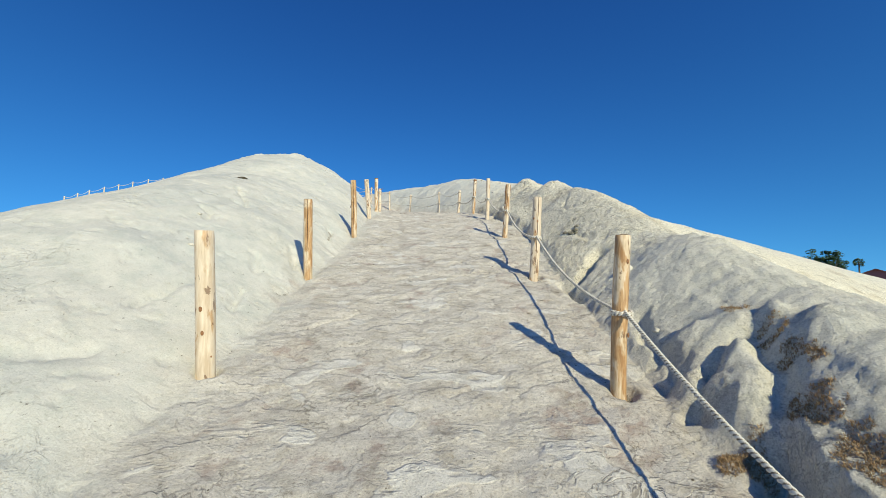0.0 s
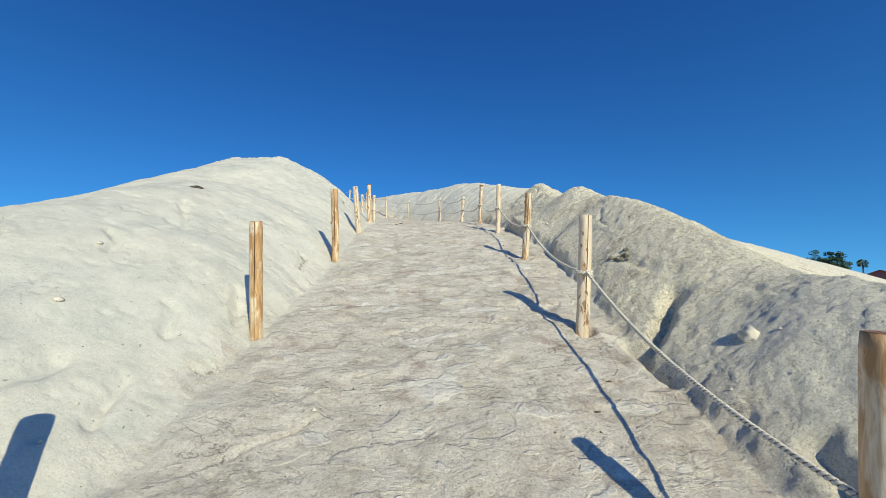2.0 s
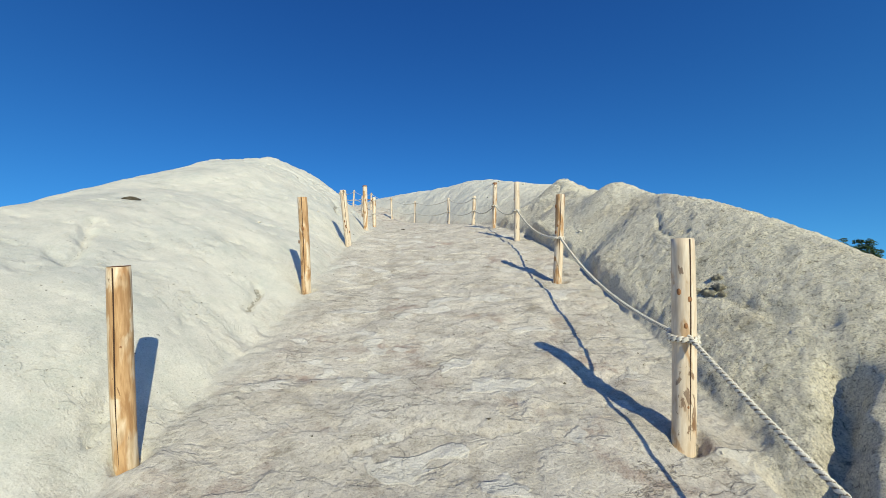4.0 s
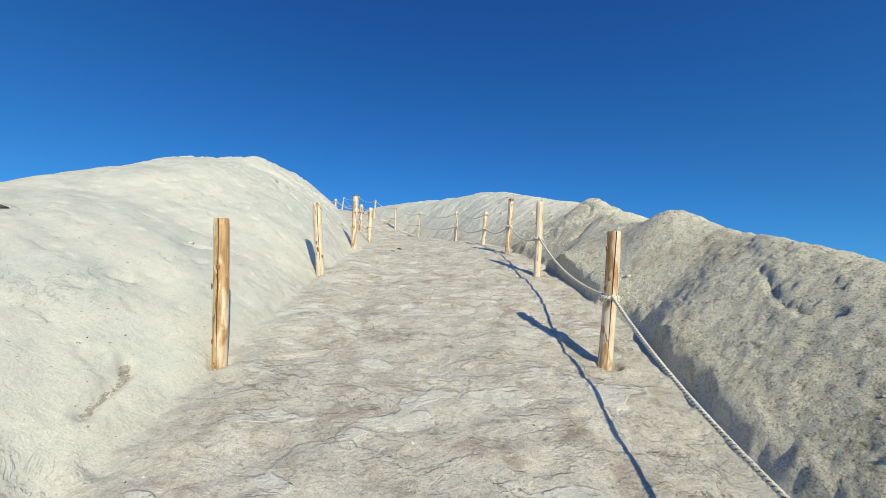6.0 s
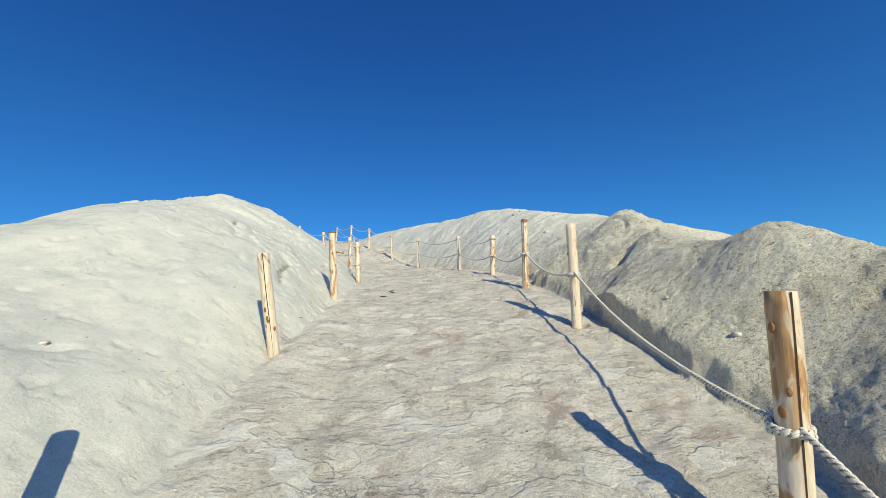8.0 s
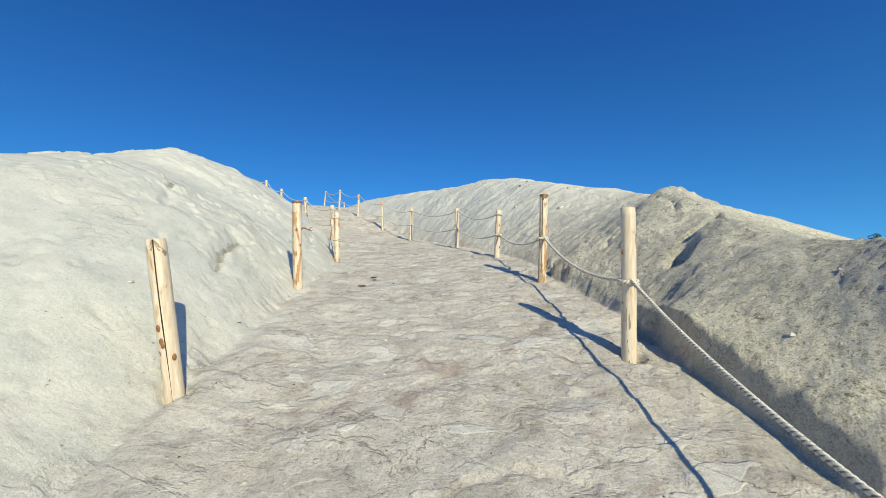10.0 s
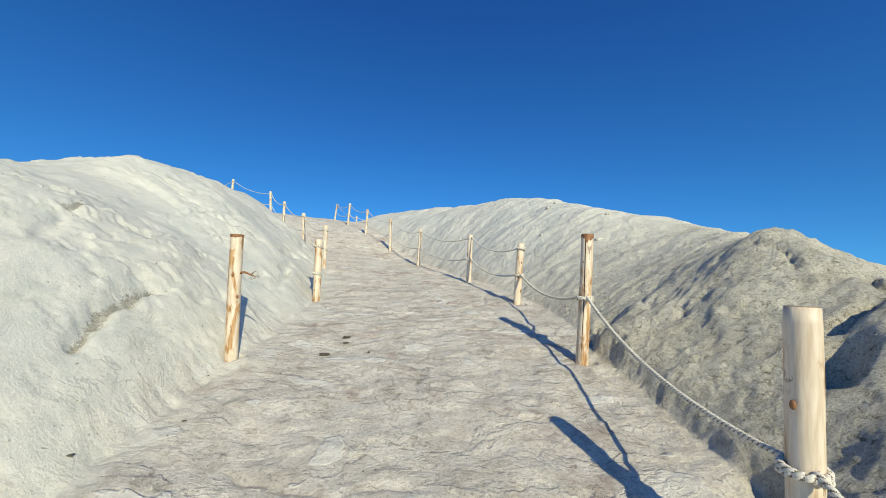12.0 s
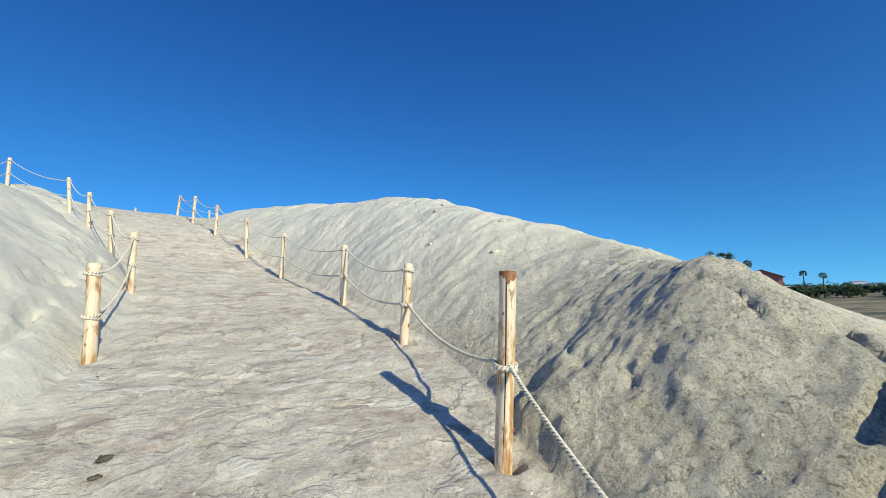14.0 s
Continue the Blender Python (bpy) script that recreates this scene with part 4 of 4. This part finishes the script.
# ---- stones, dry grass and crumbs on the hill ----
def lump(name, x, y, size, mat, label, seed, flat=0.6, sink=0.25, rough=0.18):
    rng = random.Random(seed)
    bm = bmesh.new()
    bmesh.ops.create_icosphere(bm, subdivisions=3, radius=1.0)
    sx, sy, sz = size * rng.uniform(0.8, 1.25), size * rng.uniform(0.8, 1.25), size * flat
    for v in bm.verts:
        k = 1 + 0.45 * noise.noise(v.co * 1.3 + Vector((seed, 0, 0))) + rough * noise.noise(v.co * 4 + Vector((0, seed, 0)))
        v.co = Vector((v.co.x * sx * k, v.co.y * sy * k, v.co.z * sz * k))
    ob = part(name, bm, mat)
    ob.matrix_world = Matrix.Translation((x, y, ground_z(x, y) + sz * (0.5 - sink)))
    return tagged(ob, label, "stone", "loose lumps on the hill")


for i, (x, y, r) in enumerate(((1.95, 4.52, 0.06), (1.75, 3.62, 0.03), (1.9, 15.6, 0.05), (2.3, 16.4, 0.05), (1.4, 17.8, 0.06), (1.7, 18.6, 0.05), (1.1, 16.6, 0.04), (-2.6, 4.5, 0.03), (-3.0, 5.2, 0.025), (-2.75, 8.6, 0.025), (-2.5, 10.2, 0.02), (1.85, 9.1, 0.03))):
    lump("salt_lump", x, y, r, STONE, "small pale lump of salt crust lying on the bank", 400 + i, 0.6 if i else 0.85, 0.25 if i else 0.3)
for i, (x, y, r) in enumerate(((2.0, 6.46, 0.05), (2.06, 6.41, 0.045), (1.94, 6.53, 0.035), (2.1, 6.5, 0.04), (2.04, 6.36, 0.03))):
    lump("crust_lump", x, y, r, CRUST, "rough grey-brown lump of crust on the bank", 460 + i, 0.7, 0.6, 0.7)
lump("dark_slab", -3.86, 7.72, 0.09, DARKBIT, "flat dark grey stone on the white bank", 430, 0.25)
for i, (x, y, r) in enumerate(((-1.33, 12.78, 0.05), (-1.38, 12.35, 0.045), (-1.28, 12.62, 0.03), (0.9, 4.4, 0.015), (1.1, 4.7, 0.02), (1.0, 8.9, 0.018), (-1.75, 11.2, 0.014), (-2.0, 10.75, 0.016), (0.2, 5.6, 0.012))):
    tagged(lump("crumb", x, y, r, DARKBIT, "small dark crumb of dried mud on the path", 440 + i, 0.22, 0.3, 0.8), group="dark crumbs on the path")


def dry_grass(x, y, rx, ry, count, seed):
    rng = np.random.default_rng(seed)
    a, q = rng.uniform(0, 6.283, count), np.sqrt(rng.random(count))
    px, py = x + np.cos(a) * rx * q, y + np.sin(a) * ry * q
    keep = fractal(px * 9, py * 9, 3, seed) > -0.12 + 0.35 * (q - 0.5)
    px, py = px[keep], py[keep]
    pz = hill(px, py)
    bm = bmesh.new()
    for gx, gy, gz in zip(px, py, pz):
        base = Vector((gx, gy, gz - 0.004))
        d = Vector((rng.normal(), rng.normal(), abs(rng.normal(0, 0.6)) + 0.15)).normalized()
        length = rng.uniform(0.010, 0.034)
        side = d.cross(Vector((0, 0, 1))).normalized() * rng.uniform(0.0010, 0.0024)
        mid = base + d * length * 0.55 + Vector((0, 0, 0.005))
        tip = base + d * length - Vector((0, 0, 0.003))
        v = [bm.verts.new(p) for p in (base - side, base + side, mid + side, mid - side, tip)]
        bm.faces.new(v[:4])
        bm.faces.new((v[3], v[2], v[4]))
    ob = part("dry_grass", bm, STRAW, smooth_faces=False)
    return tagged(ob, "patch of brown dead grass clinging to the salt bank", "dry grass", kind="stuff")


for i, (x, y, rx, ry, count) in enumerate(((1.58, 2.50, 0.15, 0.09, 3000), (1.86, 2.42, 0.09, 0.13, 2200), (2.10, 2.95, 0.08, 0.10, 1100), (2.03, 2.68, 0.06, 0.15, 1500), (1.80, 2.12, 0.12, 0.16, 3000), (1.98, 2.02, 0.16, 0.12, 2000), (2.12, 3.3, 0.10, 0.10, 700))):
    dry_grass(x, y, rx, ry, count, 500 + i)


def grains(name, count, size, mat, label, seed, xr, yr, on_path=True):
    """Many tiny crumbs, joined."""
    rng = np.random.default_rng(seed)
    x, y = rng.uniform(*xr, count), rng.uniform(*yr, count)
    worn, bank = masks(x, y)
    z = hill(x, y)
    verts, faces = [], []
    for px, py, pz, s in zip(x, y, z, size * np.exp(rng.normal(0, 0.5, count))):
        k = len(verts)
        a = rng.uniform(0, 6.28)
        c, d = math.cos(a) * s, math.sin(a) * s
        verts += [(px + c, py + d, pz), (px - d * 0.8, py + c * 0.8, pz), (px - c, py - d, pz), (px + d * 0.7, py - c * 0.7, pz), (px + c * 0.2, py + d * 0.2, pz + s * 0.8)]
        faces += [(k, k + 1, k + 4), (k + 1, k + 2, k + 4), (k + 2, k + 3, k + 4), (k + 3, k, k + 4)]
    me = bpy.data.meshes.new(name)
    me.from_pydata(verts, [], faces)
    me.materials.append(mat)
    return tagged(new(name, me), label, "crumbs", kind="stuff")


grains("salt_crumbs", 6000, 0.0045, STONE, "scattered white crumbs of salt on the ground", 1, (-3.2, 2.3), (0.5, 14.0))
grains("dark_crumbs", 900, 0.004, DARKBIT, "scattered dark crumbs of dirt on the ground", 2, (-2.4, 1.6), (0.5, 14.0))

# ---- beyond the hill ----
def box(bm, x0, x1, y0, y1, z0, z1):
    v = [bm.verts.new(p) for p in ((x0, y0, z0), (x1, y0, z0), (x1, y1, z0), (x0, y1, z0), (x0, y0, z1), (x1, y0, z1), (x1, y1, z1), (x0, y1, z1))]
    for f in ((3, 2, 1, 0), (4, 5, 6, 7), (0, 1, 5, 4), (1, 2, 6, 5), (2, 3, 7, 6), (3, 0, 4, 7)):
        bm.faces.new([v[k] for k in f])


def leaf_cloud(bm, rng, centre, radius, count, size):
    for _ in range(count):
        d = Vector((rng.gauss(0, 1), rng.gauss(0, 1), rng.gauss(0, 1))).normalized()
        p = Vector(centre) + Vector((d.x * radius[0], d.y * radius[1], d.z * radius[2])) * rng.random() ** 0.35
        u = Vector((rng.gauss(0, 1), rng.gauss(0, 1), rng.gauss(0, 1))).normalized()
        w = u.orthogonal().normalized()
        s = size * rng.uniform(0.6, 1.4)
        bm.faces.new([bm.verts.new(q) for q in (p - u * s, p + w * s * 0.5, p + u * s, p - w * s * 0.5)])


def broad_tree(x, y, height, spread, seed, label):
    rng = random.Random(seed)
    low = 1.0 if height > 10 else 0.55
    ob = tagged(new("tree"), label, "tree", "trees on the plain")
    ob.matrix_world = Matrix.Translation((x, y, PLAIN_Z))
    bm = bmesh.new()
    tube(bm, [(0, 0, -0.3), (0.1, 0, height * 0.25), (0, 0.2, height * 0.5)], [height * 0.035, height * 0.028, height * 0.015], 8)
    ends = []
    for k in range(6):
        a = k * 1.05 + rng.uniform(-0.3, 0.3)
        e = Vector((math.cos(a) * spread * 0.55, math.sin(a) * spread * 0.55, height * rng.uniform(0.5 * low, 0.8)))
        tube(bm, [(0.05, 0.1, height * rng.uniform(0.25, 0.42) * low), e * 0.55 + Vector((0, 0, height * 0.2 * low)), e], [height * 0.014, height * 0.009, height * 0.004], 6)
        ends.append(e)
    part("trunk", bm, BARK, ob)
    bm = bmesh.new()
    for e in ends + [Vector((0, 0, height * 0.8)), Vector((spread * 0.2, 0, height * 0.7))]:
        for _ in range(9 if height > 10 else 5):
            c = e + Vector((rng.gauss(0, 1) * spread * 0.2, rng.gauss(0, 1) * spread * 0.2, rng.gauss(0, 1) * height * (0.11 if height > 10 else 0.08 / low)))
            r = rng.uniform(0.14, 0.26) * spread
            leaf_cloud(bm, rng, c, (r, r, r * 0.75), 120, 0.05 * spread)
    part("crown", bm, LEAF, ob, smooth_faces=False)
    return ob


def palm(x, y, height, seed):
    rng = random.Random(seed)
    ob = tagged(new("palm_tree"), "tall fan palm with a round green crown and bare trunk", "palm tree", "palms on the plain")
    ob.matrix_world = Matrix.Translation((x, y, PLAIN_Z))
    bm = bmesh.new()
    bx = rng.uniform(-0.4, 0.4)
    tube(bm, [(bx * (k / 8) ** 2, 0, -0.3 + (height - 1.3) * k / 8) for k in range(9)], [0.34 - 0.018 * k for k in range(9)], 8)
    part("trunk", bm, BARK, ob)
    bm = bmesh.new()
    top = Vector((bx, 0, height - 1.6))
    for k in range(46):
        a, e = rng.uniform(0, 6.283), rng.uniform(-0.9, 1.45)
        d = Vector((math.cos(a) * math.cos(e), math.sin(a) * math.cos(e), math.sin(e)))
        tube(bm, [top, top + d * 0.9], 0.03, 4)
        hub = top + d * 0.9
        w = d.orthogonal().normalized()
        w.rotate(Matrix.Rotation(rng.uniform(0, 6.28), 3, d))
        for j in range(7):
            b = radians(-60 + 20 * j)
            q = (d * math.cos(b) + w * math.sin(b)).normalized()
            n2 = q.cross(d.cross(w)).normalized() * 0.07
            tip = hub + q * rng.uniform(0.75, 1.0) - Vector((0, 0, 0.18))
            bm.faces.new([bm.verts.new(p) for p in (hub - n2 * 0.5, hub + q * 0.5 - n2, tip, hub + q * 0.5 + n2)])
    part("crown", bm, PALM_LEAF, ob, smooth_faces=False)
    return ob


def house(x, y, turn, w, d, eave, ridge, wall_mat, label, cols=3, storeys=2, roof_mat=None):
    ob = tagged(new("house"), label, "house")
    ob.matrix_world = Matrix.Translation((x, y, PLAIN_Z)) @ Matrix.Rotation(radians(turn), 4, "Z")
    bm = bmesh.new()
    box(bm, -w / 2, w / 2, -d / 2, d / 2, -0.3, eave)
    g = [bm.verts.new(p) for p in ((-w / 2, -d / 2, eave), (-w / 2, d / 2, eave), (-w / 2, 0, ridge), (w / 2, -d / 2, eave), (w / 2, d / 2, eave), (w / 2, 0, ridge))]
    bm.faces.new((g[0], g[2], g[1]))
    bm.faces.new((g[3], g[4], g[5]))
    part("wall", bm, wall_mat, ob, smooth_faces=False)
    for s in (-1, 1):
        bm = bmesh.new()
        o = 0.7
        fall = (ridge - eave) / (d / 2)
        lo = (s * (d / 2 + o), eave - o * fall)
        v = [bm.verts.new(p) for p in ((-w / 2 - o, 0, ridge + 0.06), (w / 2 + o, 0, ridge + 0.06), (w / 2 + o, lo[0], lo[1] + 0.06), (-w / 2 - o, lo[0], lo[1] + 0.06),
                                       (-w / 2 - o, 0, ridge + 0.3), (w / 2 + o, 0, ridge + 0.3), (w / 2 + o, lo[0], lo[1] + 0.3), (-w / 2 - o, lo[0], lo[1] + 0.3))]
        for f in ((3, 2, 1, 0), (4, 5, 6, 7), (0, 1, 5, 4), (1, 2, 6, 5), (2, 3, 7, 6), (3, 0, 4, 7)):
            bm.faces.new([v[k] for k in f])
        part("roof", bm, roof_mat or ROOF, ob, smooth_faces=False)
    for face in (0, 1):
        n = cols if face == 0 else 2
        span = w if face == 0 else d
        for st in range(storeys):
            for k in range(n):
                c, z0 = -span / 2 + span * (k + 0.5) / n, 1.0 + st * 3.1
                if z0 + 1.6 > eave:
                    continue
                rot = Matrix.Rotation(0 if face == 0 else -math.pi / 2, 4, "Z")
                off = -d / 2 if face == 0 else -w / 2
                bm = bmesh.new()
                box(bm, c - 0.75, c + 0.75, off - 0.06, off + 0.02, z0 - 0.1, z0 + 1.6)
                bmesh.ops.transform(bm, matrix=rot, verts=bm.verts)
                win = part("window", bm, TRIM, ob, "white window frame", False)
                for q in (-1, 1):
                    bm = bmesh.new()
                    box(bm, c + q * 0.34 - 0.28, c + q * 0.34 + 0.28, off - 0.075, off - 0.05, z0 + 0.02, z0 + 1.46)
                    bmesh.ops.transform(bm, matrix=rot, verts=bm.verts)
                    part("pane", bm, GLASS, win, smooth_faces=False)
    return ob


def out(az, dist, x0=0.0, y0=5.0):
    return x0 + dist * math.sin(radians(az)), y0 + dist * math.cos(radians(az))


broad_tree(138.7, 144.5, 20.0, 6.6, 1, "large dark green broad-leaved tree beside the pink house")
palm(140.8, 135.4, 16.0, 2)
palm(130.5, 145.0, 15.5, 3)
palm(205.5, 164.7, 13.2, 4)
palm(209.4, 159.3, 12.0, 5)
house(148.9, 137.6, 43.0, 15.0, 12.0, 9.2, 11.8, PINK_WALL, "two-storey pink house with a low red tiled roof")
for i, (az, dist, w, h) in enumerate(((57.3, 620, 34, 6), (56.6, 640, 14, 9), (59.2, 560, 20, 5), (51.0, 300, 10, 4.5), (60.5, 700, 30, 7))):
    x, y = out(az, dist)
    house(x, y, 35 + 9 * i, w, 12, h, h + 0.8, WHITE_WALL, "low white building far off among the trees", 5, 2, WHITE_WALL)
rng = random.Random(77)
for i in range(60):
    x, y = out(rng.uniform(48, 64), rng.choice((250, 275, 300, 340, 400, 470)) + rng.uniform(-15, 15))
    h = rng.uniform(3.0, 5.5) * (1 + (i % 5 == 0) * 0.5)
    broad_tree(x, y, h, h * rng.uniform(0.8, 1.3), 600 + i, "dusty green bushy tree on the plain")


def far_woods():
    rng = random.Random(9)
    bm = bmesh.new()
    for _ in range(420):
        x, y = out(rng.uniform(35, 80), rng.uniform(520, 1150))
        r = rng.uniform(3, 8)
        leaf_cloud(bm, rng, (x, y, PLAIN_Z + r * 0.6), (r * 1.6, r * 1.6, r * 0.8), 26, 1.6)
    return tagged(part("far_woods", bm, LEAF, smooth_faces=False), "dark belt of distant trees before the sea", "woods", kind="stuff")


far_woods()
bm = bmesh.new()
box(bm, -4400, 4400, 1250, 4400, PLAIN_Z - 0.4, PLAIN_Z + 0.25)
box(bm, 1300, 4400, -4400, 1245, PLAIN_Z - 0.4, PLAIN_Z + 0.25)
tagged(part("water", bm, SEA, smooth_faces=False), "thin strip of blue sea along the horizon", "sea", kind="structure")
